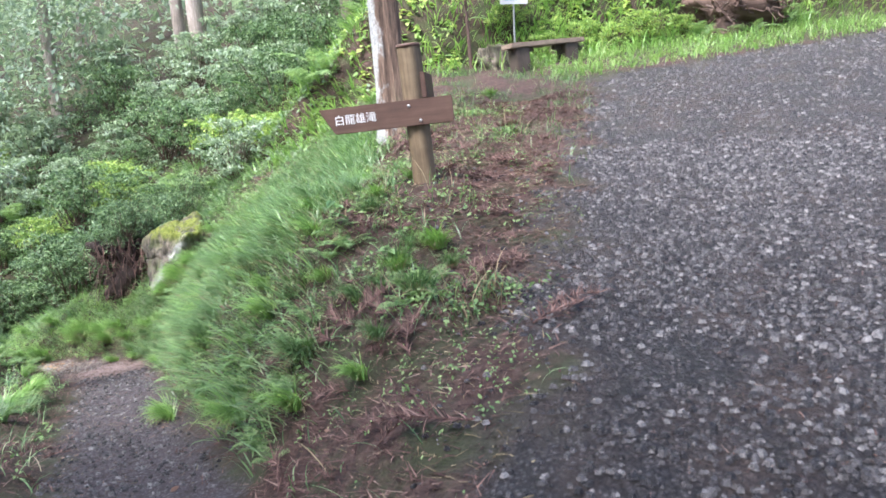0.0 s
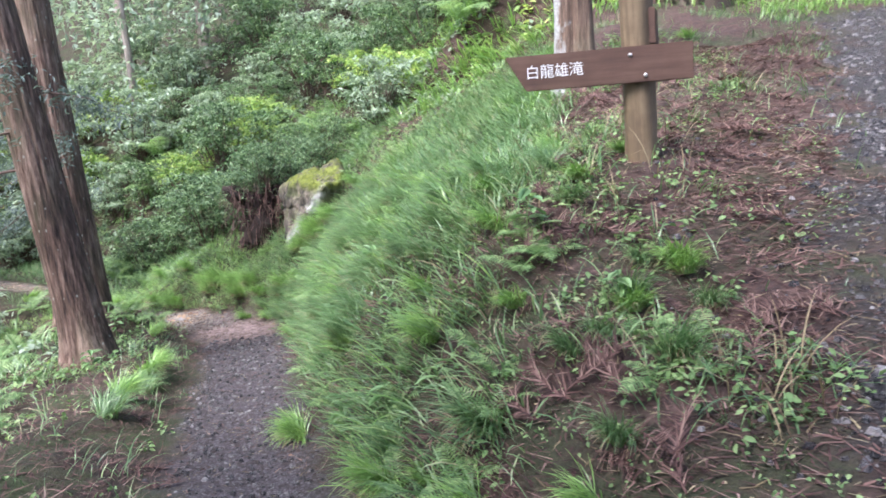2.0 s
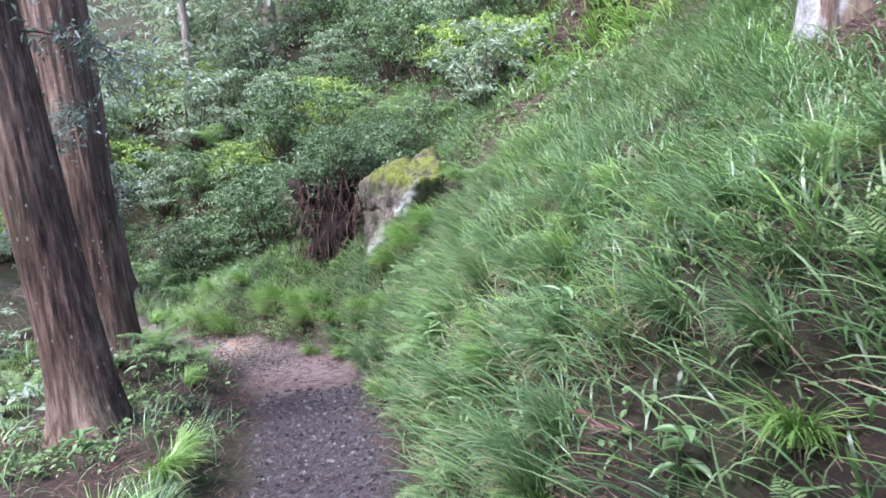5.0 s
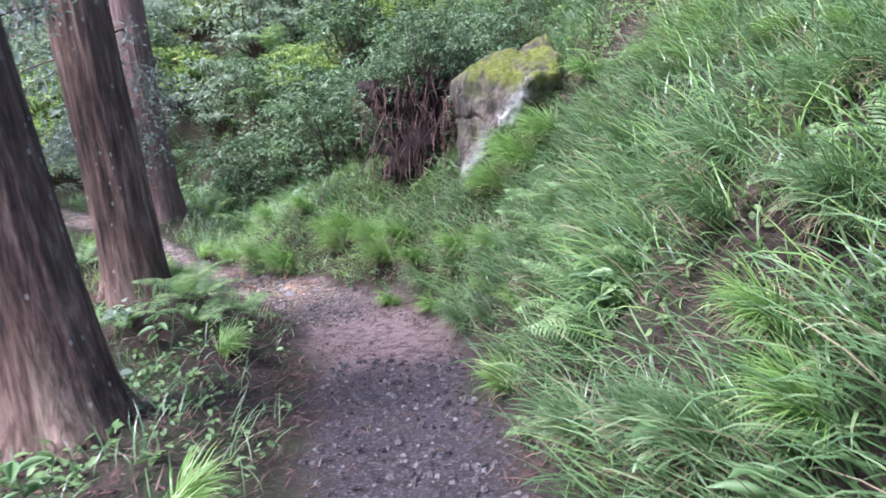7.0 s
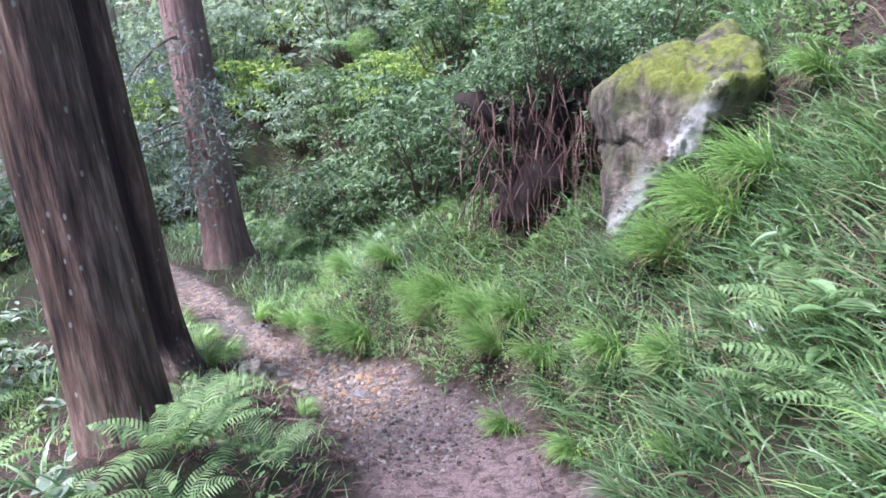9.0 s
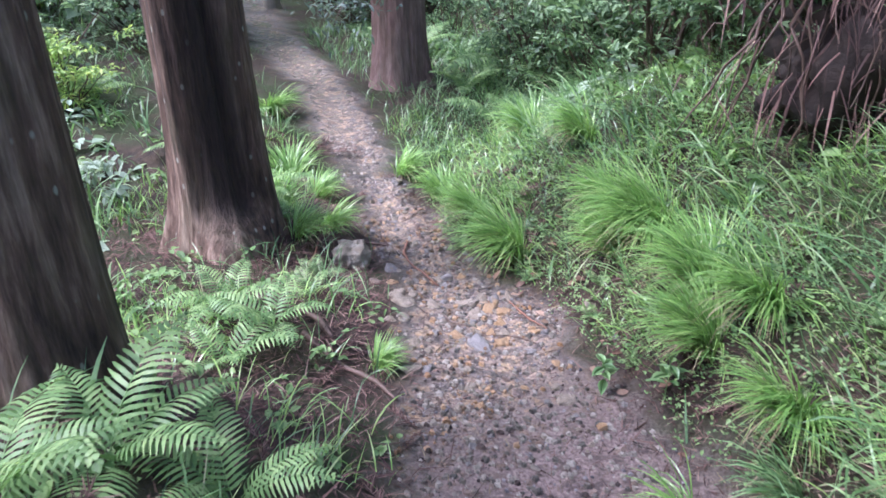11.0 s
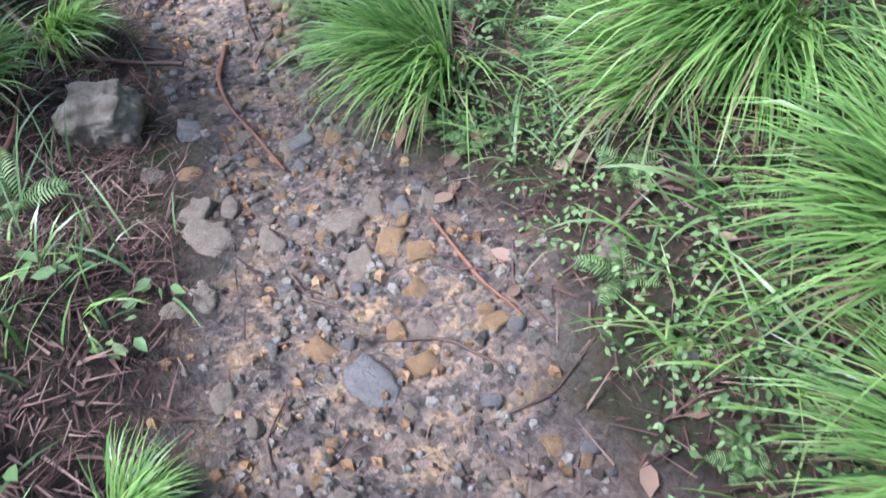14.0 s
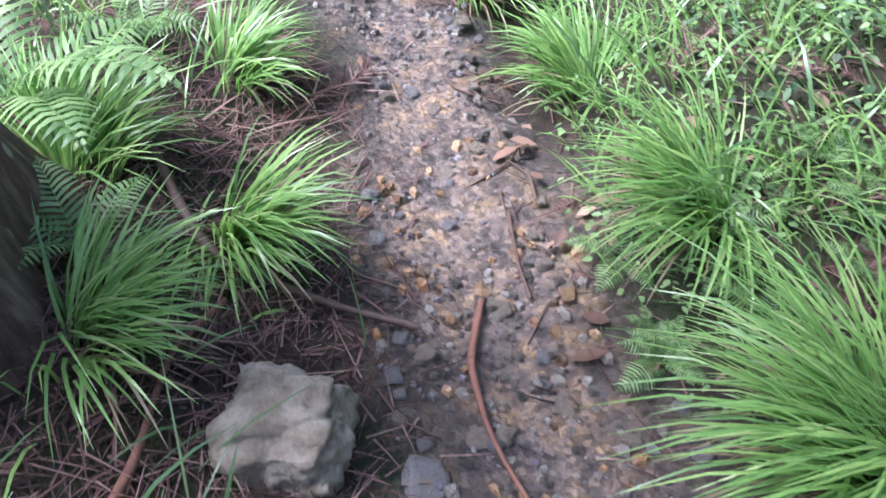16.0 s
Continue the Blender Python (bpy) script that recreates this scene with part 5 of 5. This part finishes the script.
litter(8, 16000, (-9.8, -7.0, 11.4, 13.6), lambda x, y: step(0.0, 0.2, -trail(x, y)[0] - trail(x, y)[3]) * 0.95, (0.02, 0.09), G["litter"], "needle_litter", "dead needles at the foot of the cedar", (0.0018, 0.005))
weeds(9, 4200, (-24, -6.5, 3, 19), lambda x, y: step(1.4, 2.4, -trail(x, y)[0]) * np.clip(0.5 + 0.7 * wobble(x, y, 1.0, 5.0), 0, 1), 0.12, G["haze"], "pale leafy undergrowth below the trail")
weeds(10, 2300, (-12, -5.0, 4, 14), lambda x, y: step(0.8, 1.4, -trail(x, y)[0]) * np.clip(0.4 + 0.7 * wobble(x, y, 1.7, 1.0), 0, 1), 0.06, G["fern"], "leafy green weeds around the cedars")
litter(9, 9000, (-7.7, -5.6, 12.2, 14.0), lambda x, y: step(-0.05, 0.15, trail(x, y)[0] - trail(x, y)[3]) * 0.9, (0.02, 0.08), G["litter"], "needle_litter", "dead needles under the sedge by the wet trail", (0.0018, 0.005))
weeds(11, 800, (-7.8, -6.1, 12.3, 13.7), lambda x, y: step(-0.02, 0.12, trail(x, y)[0] - trail(x, y)[3]), 0.02, G["fern"], "tiny bright leafy plants beside the wet stones")
litter(10, 4000, (-7.4, -4.6, 9.8, 13.0), lambda x, y: zones(x, y)[3] * 0.8, (0.02, 0.06), G["litter"], "needle_litter", "dead needles trodden into the clay", (0.0018, 0.005))


# ---- stones in the wet trail ----
STONE_SHAPES = {k: [rock_mesh(30 + 7 * i + n, (1.0, 0.8, 0.62), G[m_], 4, 0.55, 0.24) for i in range(4)] for n, (k, m_) in enumerate((("amber", "amber_cobble"), ("stone", "grey_cobble"), ("purple", "slate_cobble")))}


def stones(kind, label, places):
    for n, (x, y, r) in enumerate(places):
        m = pose(x, y, float(ground(x, y)) - 0.2 * r, 20 * math.sin(7 * n), 15 * math.cos(5 * n), 73 * n) @ Matrix.Scale(r * 0.92, 4)
        thing("stone", label, "stone", m, "stones in the trail", data=STONE_SHAPES[kind][n % 4])


stones("amber", "small wet amber stone lying in the mud", [(-7.42, 12.89, 0.041), (-7.22, 13.0, 0.037), (-6.89, 13.0, 0.024), (-6.87, 12.76, 0.019), (-7.51, 13.22, 0.048), (-7.36, 13.15, 0.034),
       (-7.15, 13.17, 0.035), (-7.32, 13.03, 0.033), (-7.43, 13.24, 0.039), (-8.04, 13.23, 0.029), (-7.92, 13.43, 0.029), (-8.14, 13.09, 0.037), (-7.88, 13.19, 0.023), (-7.78, 13.21, 0.024)])
stones("stone", "pale grey stone half sunk in wet mud", [(-7.27, 13.07, 0.033), (-6.77, 12.84, 0.023), (-8.14, 13.29, 0.033), (-7.93, 13.45, 0.027), (-7.66, 13.32, 0.029), (-7.03, 13.44, 0.047), (-7.31, 12.5, 0.047),
       (-7.53, 13.14, 0.042), (-7.92, 12.97, 0.057), (-7.74, 12.83, 0.042), (-7.76, 13.05, 0.044), (-7.77, 12.76, 0.033), (-7.49, 12.68, 0.038), (-6.68, 12.8, 0.05), (-7.04, 12.6, 0.03)])
stones("stone", "grey stone half sunk in wet mud", [(-7.59, 12.96, 0.026), (-7.69, 13.18, 0.032), (-7.99, 13.33, 0.044), (-8.21, 13.02, 0.038), (-8.0, 13.01, 0.053), (-7.89, 12.96, 0.066), (-7.66, 13.21, 0.057),
       (-7.63, 13.29, 0.033), (-7.56, 13.32, 0.028), (-7.94, 13.07, 0.035), (-7.52, 13.38, 0.033), (-8.3, 13.34, 0.026), (-7.96, 13.2, 0.021)])
stones("purple", "dark slate-coloured stone in the mud", [(-7.27, 12.9, 0.068), (-7.57, 13.32, 0.031), (-8.29, 13.21, 0.049), (-6.87, 12.55, 0.014), (-7.26, 12.55, 0.03), (-6.77, 13.29, 0.028), (-7.99, 13.37, 0.05), (-7.93, 13.3, 0.032)])
thing("boulder", "pale rounded stone beside the wet trail", "rock", pose(-8.47, 13.07, float(ground(-8.47, 13.07)) + 0.04, 10, -8, 40), data=rock_mesh(61, (0.105, 0.098, 0.1), G["pale_rock"], 20, 0.42, 0.24, 3.4))
r_ = random.Random(5)
for _ in range(170):
    x = r_.uniform(-9.4, -6.4)
    i_ = int(np.argmin(np.abs(LINE[:, 0] - x)))
    y = LINE[i_, 1] + r_.uniform(-1, 1) * (LINE[i_, 4] + 0.05)
    s = r_.uniform(0.008, 0.022)
    k = r_.choice(("stone", "stone", "stone", "purple", "purple", "amber"))
    thing("stone", {"stone": "small grey pebble in the wet mud", "purple": "small dark pebble in the wet mud", "amber": "small amber pebble in the wet mud"}[k], "stone",
          pose(x, y, float(ground(x, y)) + 0.12 * s, r_.uniform(-30, 30), r_.uniform(-30, 30), r_.uniform(0, 360)) @ Matrix.Scale(s, 4), "stones in the trail", data=STONE_SHAPES[k][r_.randrange(4)])


# ---- sticks and roots ----
def stick(label, places, r0, r1, mat, lift=0.012, arch=0.0, name="stick"):
    p = np.array(places, float)
    u = np.linspace(0, 1, len(p))
    t = np.linspace(0, 1, 18)
    x, y = np.interp(t, u, p[:, 0]), np.interp(t, u, p[:, 1])
    x, y = np.convolve(np.pad(x, 1, "edge"), [0.25, 0.5, 0.25], "valid"), np.convolve(np.pad(y, 1, "edge"), [0.25, 0.5, 0.25], "valid")
    z = ground(x, y) + lift + arch * np.sin(np.pi * t)
    rad = np.linspace(r0, r1, 18) * (1 + 0.18 * np.sin(9 * t + 3 * p[0, 0]))
    return thing(name, label, "stick", data=mesh_of(name, *tube(np.stack([x, y, z], -1), rad, 8), mat))


stick("bent reddish stick lying across the muddy trail", [(-8.54, 13.56), (-8.43, 13.43), (-8.3, 13.36), (-8.11, 13.31), (-7.93, 13.26)], 0.008, 0.004, G["redtwig"], 0.016)
stick("thin red twig beside the wet stones", [(-7.47, 13.33), (-7.37, 13.29), (-7.25, 13.24), (-7.11, 13.21)], 0.006, 0.004, G["redtwig"])
stick("dark wet branch at the trail's edge", [(-9.16, 13.18), (-8.98, 13.15), (-8.85, 13.15), (-8.76, 13.23), (-8.65, 13.31), (-8.53, 13.4)], 0.013, 0.008, G["twig"], 0.03)
stick("reddish branch leaning on the pale stone", [(-8.42, 12.72), (-8.53, 12.86), (-8.66, 12.98), (-8.76, 13.12)], 0.008, 0.005, G["redtwig"], 0.03, 0.0)
stick("small dark twig in the mud", [(-8.69, 13.77), (-8.55, 13.67), (-8.47, 13.63)], 0.005, 0.003, G["twig"])
stick("brown twig under the sedge", [(-6.87, 13.58), (-7.02, 13.58), (-7.06, 13.43), (-7.1, 13.31)], 0.006, 0.004, G["twig"], 0.03)
stick("dark branch lying on the trail's low edge", [(-7.7, 12.2), (-7.5, 12.25), (-7.3, 12.3), (-7.15, 12.28)], 0.014, 0.009, G["twig"])
stick("broken branch among ferns beside the trail", [(-7.95, 12.2), (-7.75, 12.32), (-7.6, 12.3)], 0.02, 0.012, G["twig"], 0.03)
for n in range(44):
    x = r_.uniform(-9.3, -2.6)
    i_ = int(np.argmin(np.abs(LINE[:, 0] - x)))
    y = LINE[i_, 1] + r_.uniform(-1, 1) * (LINE[i_, 4] + 0.25)
    a, l_ = r_.uniform(0, 6.28), r_.uniform(0.08, 0.32)
    stick("short dead twig on the trail", [(x, y), (x + 0.5 * l_ * math.cos(a), y + 0.5 * l_ * math.sin(a)), (x + l_ * math.cos(a + 0.3), y + l_ * math.sin(a + 0.3))], r_.uniform(0.002, 0.005), 0.002, G["twig"], 0.006, 0.0, "twig")


# ---- dead cedar fronds and fallen leaves ----
def dead_frond_mesh(seed):
    rng = np.random.default_rng(seed)
    pieces = []
    u = np.linspace(0, 1, 8)
    main = np.stack([0.3 * u, 0.04 * np.sin(3 * u + seed), 0.02 + 0.02 * np.sin(3 * u)], -1)
    pieces.append(tube(main, np.linspace(0.004, 0.0015, 8), 5))
    n = 76
    t = rng.uniform(0.05, 1, n)
    roots = np.stack([np.interp(t, u, main[:, k]) for k in range(3)], -1)
    pieces.append(blades(rng, roots, np.tile([0, 0, 1.0], (n, 1)), rng.uniform(0.04, 0.12, n), rng.uniform(0.004, 0.009, n), rng.uniform(-0.2, 0.8, n), rng.uniform(0.8, 1.4, n), rng.choice([-0.9, 0.9], n) + rng.normal(0, 0.3, n), 3))
    return mesh_of("dead_frond", *merged(pieces), G["litter"])


DEAD = [dead_frond_mesh(i) for i in range(4)]


def dead_frond(x, y, s, turn):
    e = 0.1
    z = float(ground(x, y))
    gx, gy = (float(ground(x + e, y)) - z) / e, (float(ground(x, y + e)) - z) / e
    up = Vector((-gx, -gy, 1)).normalized()
    m = Matrix.Translation((x, y, z)) @ up.to_track_quat("Z", "Y").to_matrix().to_4x4() @ pose(0, 0, 0, 0, 0, turn) @ Matrix.Scale(s, 4)
    thing("dead_frond", "reddish brown fallen cedar frond on the ground", "dead frond", m, "fallen fronds", data=DEAD[int(turn) % 4])


for n in range(130):
    x, y = r_.uniform(-1.3, 1.1), r_.uniform(2.2, 10)
    if x < gravel_edge(y) + 0.1:
        dead_frond(x, y, r_.uniform(0.6, 1.3), r_.uniform(0, 360))
for n in range(170):
    x = r_.uniform(-9.6, -1.8)
    i_ = int(np.argmin(np.abs(LINE[:, 0] - x)))
    q = r_.choice((-1, 1, 1)) * (LINE[i_, 4] + r_.uniform(0.0, 1.0))
    dead_frond(x + WAY[i_, 1] * q, LINE[i_, 1] - WAY[i_, 0] * q, r_.uniform(0.4, 0.8), r_.uniform(0, 360))
# a heap of dead fronds by the far trail
for n in range(9):
    dead_frond(-10.25 + r_.uniform(-0.18, 0.18), 13.95 + r_.uniform(-0.15, 0.15), r_.uniform(0.8, 1.2), r_.uniform(0, 360))

bm = bmesh.new()
out = [(0, 0, 0), (0.3, 0.22, 0.03), (0.65, 0.24, 0.02), (1, 0, -0.05), (0.65, -0.24, 0.05), (0.3, -0.22, 0.04)]
vs = [bm.verts.new(p) for p in out] + [bm.verts.new((0.35, 0, -0.02)), bm.verts.new((0.7, 0, -0.03))]
for f_ in ((0, 1, 6), (1, 2, 7, 6), (2, 3, 7), (3, 4, 7), (4, 5, 6, 7), (5, 0, 6)):
    bm.faces.new([vs[i] for i in f_])
G["deadleaf"] = leaf_material("dead_leaf", [(0.0, (0.09, 0.045, 0.025)), (0.5, (0.24, 0.13, 0.07)), (1.0, (0.4, 0.26, 0.16))], 0.6, 0.15, "object")
LEAF = from_bmesh("fallen_leaf", bm, G["deadleaf"])
for n in range(170):
    if n < 130:
        x = r_.uniform(-9.3, -5.4) if n < 70 else r_.uniform(-9.0, -6.6)
        i_ = int(np.argmin(np.abs(LINE[:, 0] - x)))
        q = LINE[i_, 4] + r_.uniform(-0.05, 0.6)
        x, y = x + WAY[i_, 1] * q, LINE[i_, 1] - WAY[i_, 0] * q
    else:
        x, y = r_.uniform(-3.4, 1.0), r_.uniform(2.5, 9)
    thing("fallen_leaf", "curled brown fallen leaf on the ground", "leaf", pose(x, y, float(ground(x, y)) + 0.015, r_.uniform(-35, 35), r_.uniform(-25, 25), r_.uniform(0, 360)) @ Matrix.Scale(r_.uniform(0.035, 0.08), 4), "fallen leaves", data=LEAF)

# ---- tufts and ferns in their places ----
TUFT_NEAR = [(0, -7.77, 13.8, 0.98), (3, -6.95, 13.95, 0.85), (0, -7.1, 13.8, 0.75), (1, -7.35, 14.1, 1.0), (2, -8.85, 14.2, 1.0), (2, -8.95, 13.2, 1.0), (1, -9.9, 13.6, 1.0), (1, -11.3, 14.3, 1.0), (0, -6.45, 13.5, 0.9),
             (0, -6.25, 13.2, 0.8), (2, -7.43, 12.38, 0.6), (1, -7.95, 14.66, 1.0), (1, -8.7, 15.0, 1.0), (2, -8.75, 12.85, 0.9), (1, -9.15, 13.0, 0.8), (2, -9.4, 13.45, 0.9)]
TUFT_BANK = [(1, -7.0, 13.9, 1.0), (1, -6.15, 13.4, 1.0), (2, -5.35, 12.15, 0.9), (1, -5.81, 12.92, 0.9), (2, -5.9, 12.5, 0.9), (1, -5.24, 12.6, 0.9), (0, -4.83, 13.3, 1.0), (2, -9.5, 14.3, 1.0), (0, -4.66, 12.98, 1.1),
             (1, -4.23, 13.66, 1.0), (0, -4.47, 13.1, 1.1), (1, -4.8, 12.2, 0.8), (0, -4.95, 13.05, 1.0), (1, -8.3, 14.0, 0.9), (1, -2.78, 8.18, 0.7), (4, -3.0, 8.35, 0.9)]
TUFT_NEAR_ROAD = [(4, -3.2, 8.73, 0.8), (2, -4.1, 10.1, 0.9), (4, -3.5, 9.1, 0.8), (1, -2.86, 8.6, 0.7), (4, -3.1, 9.55, 0.9), (4, -2.7, 8.9, 0.9), (2, -6.2, 10.3, 0.9), (1, -0.77, 7.8, 0.7), (4, -4.7, 7.7, 0.8), (4, -4.3, 6.6, 0.85),
                  (2, -1.6, 6.4, 0.8), (2, -2.7, 6.75, 0.8), (2, -1.2, 6.7, 0.8), (1, -1.55, 5.1, 0.9), (1, -2.6, 6.5, 0.8), (2, -0.95, 4.3, 0.9)]
TUFT_TOP = [(2, -0.5, 4.0, 0.7), (2, -0.1, 5.5, 0.8), (1, -0.75, 7.5, 0.7), (2, 0.74, 12.7, 0.8), (1, -1.4, 5.7, 0.8), (2, -0.3, 7.2, 0.6), (2, -0.6, 6.6, 0.7), (1, -4.9, 8.1, 0.9), (1, -4.6, 7.2, 0.9), (2, -5.0, 8.4, 0.9)]
for n, (kind, x, y, s) in enumerate(TUFT_NEAR + TUFT_BANK + TUFT_NEAR_ROAD + TUFT_TOP):
    tussock(kind, x, y, s, 50 * n)
for n in range(90):
    x = r_.uniform(-6.2, -1.6)
    i_ = int(np.argmin(np.abs(LINE[:, 0] - x)))
    q = LINE[i_, 4] + r_.uniform(0.15, 1.7)
    x2, y2 = x + WAY[i_, 1] * q, LINE[i_, 1] - WAY[i_, 0] * q
    if not (-6.0 < x2 < -4.4 and y2 > 13.3):
        tussock(r_.choice((4, 5, 5, 4, 2)), x2, y2, r_.uniform(0.5, 0.95), r_.uniform(0, 360), (r_.uniform(-15, 15), r_.uniform(-25, 5)))
for x, y, s, c in ((-8.15, 12.1, 0.7, 5), (-7.8, 12.12, 0.75, 5), (-7.73, 11.85, 0.7, 5), (-6.95, 11.1, 0.8, 7), (-6.76, 11.35, 0.7, 6), (-6.52, 10.55, 0.7, 5), (-6.8, 10.8, 0.8, 6), (-6.96, 10.3, 0.7, 5), (-4.21, 11.68, 0.8, 6),
                   (-4.1, 11.2, 0.8, 6), (-4.33, 11.5, 0.7, 5), (-3.7, 9.95, 0.75, 6), (-3.57, 9.6, 0.7, 5), (-4.03, 11.0, 0.7, 5), (-3.62, 12.36, 0.8, 6), (-4.1, 13.5, 0.8, 6)):
    fern(x, y, s * 1.25, c, 0 if c > 5 else 1, 40 * x)
for x, y, s, c in ((-4.34, 12.02, 0.6, 5), (-2.4, 7.8, 0.7, 5), (-2.98, 8.1, 0.6, 5), (-3.1, 7.95, 0.6, 5), (-2.4, 6.6, 0.6, 4), (-0.89, 5.8, 0.5, 4), (-7.9, 9.6, 0.9, 7), (-0.95, 4.9, 0.5, 4), (-2.5, 8.2, 0.7, 5), (-7.2, 8.6, 0.9, 7),
                   (-6.9, 7.6, 0.9, 7), (-5.9, 7.2, 0.8, 6), (-8.3, 10.6, 0.9, 7), (-5.3, 6.3, 0.8, 6), (-9.6, 15.6, 0.9, 6), (-10.6, 16.2, 0.9, 7), (-12.2, 16.9, 1.0, 7), (-9.4, 13.0, 0.8, 6), (-10.4, 13.3, 0.9, 6)):
    fern(x, y, s * 1.25, c, 1 if c < 6 else 0, 40 * x)
for n in range(46):
    x = r_.uniform(-5.0, -1.4)
    i_ = int(np.argmin(np.abs(LINE[:, 0] - x)))
    q = LINE[i_, 4] + r_.uniform(0.12, 1.5)
    fern(x + WAY[i_, 1] * q, LINE[i_, 1] - WAY[i_, 0] * q, r_.uniform(0.45, 0.8), 4, 1, r_.uniform(0, 360), n)
for n in range(100):
    x, y = r_.uniform(-12, 9), r_.uniform(15.0, 22.5)
    if off_trail(x, y) > 1.6 and y > 17.0 + 0.2 * max(x, 0):
        fern(x, y, r_.uniform(1.0, 1.9), 5, 2, r_.uniform(0, 360))
for n in range(30):
    x, y = r_.uniform(-15, -6.4), r_.uniform(5, 15.5)
    if off_trail(x, y) < -1.2:
        fern(x, y, r_.uniform(0.8, 1.4), 6, 0, r_.uniform(0, 360))
for n in range(46):
    x = r_.uniform(-8.6, -5.9)
    i_ = int(np.argmin(np.abs(LINE[:, 0] - x)))
    q = LINE[i_, 4] + r_.uniform(0.04, 0.75)
    fern(x + WAY[i_, 1] * q, LINE[i_, 1] - WAY[i_, 0] * q, r_.uniform(0.16, 0.34), 5, 1, r_.uniform(0, 360), n)
for x, y, s in ((-8.3, 12.72, 0.42), (-8.9, 12.95, 0.5), (-9.6, 13.35, 0.6), (-8.05, 12.5, 0.5)):
    fern(x, y, s, 5, 1, 70 * x)
for x, y, s in ((5.6, 17.5, 1.3), (6.0, 18.3, 1.5), (7.2, 18.6, 1.5), (7.7, 18.1, 1.3), (6.7, 17.5, 1.0), (5.2, 18.2, 1.4)):
    fern(x, y, s, 6, 2, 50 * x)


# ---- broad-leaved plants on the bank ----
bm = bmesh.new()
rows_ = [(0, 0.02, 0), (0.2, 0.2, 0.03), (0.45, 0.27, 0.04), (0.72, 0.18, 0.0), (1.0, 0.01, -0.1)]
mid_ = [bm.verts.new((x, 0, z - 0.03 * (0 < x < 1))) for x, w, z in rows_]
for sgn in (-1, 1):
    side_ = [bm.verts.new((x, sgn * w, z + 0.05 * (0 < x < 1))) for x, w, z in rows_]
    for q in range(4):
        bm.faces.new([mid_[q], mid_[q + 1], side_[q + 1], side_[q]])
G["broadleaf"] = leaf_material("broad_green_leaf", [(0.0, (0.12, 0.26, 0.07)), (0.5, (0.2, 0.4, 0.11)), (1.0, (0.32, 0.5, 0.17))], 0.35, 0.35, "object")
BROAD = from_bmesh("leaf", bm, G["broadleaf"])
STEM = mesh_of("stem", *tube(np.array([(0, 0, -0.05), (0.005, 0.004, 0.08), (0, 0.01, 0.2), (0.01, 0.0, 0.3)]), [0.005, 0.004, 0.003, 0.002], 6), G["fern"])
for n, (x, y, s) in enumerate(((-0.89, 5.81, 1.0), (-2.39, 7.82, 1.0), (-3.6, 9.75, 1.0), (-3.72, 10.0, 1.1), (-3.5, 9.55, 0.9), (-2.9, 8.0, 0.9), (-1.9, 6.5, 0.8), (-2.2, 6.2, 0.9), (-1.3, 5.2, 0.8), (-4.15, 11.4, 1.0), (-4.4, 12.2, 0.9),
                               (-3.2, 8.5, 0.9), (-5.5, 8.2, 0.9), (-6.6, 10.2, 0.9), (-6.35, 13.0, 0.6), (-6.6, 12.95, 0.5), (-0.4, 5.0, 0.6), (-1.7, 5.6, 0.9))):
    ob = thing("leafy_plant", "small plant with broad fresh green leaves", "plant", pose(x, y, float(ground(x, y)), 6 * math.sin(n), 6 * math.cos(3 * n), 67 * n) @ Matrix.Scale(s, 4), "broad-leaved plants")
    part("stem", STEM, ob)
    for k in range(8):
        part("leaf", BROAD, ob, "", pose(0, 0, 0.12 + 0.024 * k, r_.uniform(-12, 12), r_.uniform(-20, 25), 137.5 * k + r_.uniform(-20, 20)) @ Matrix.Scale(r_.uniform(0.1, 0.17), 4))
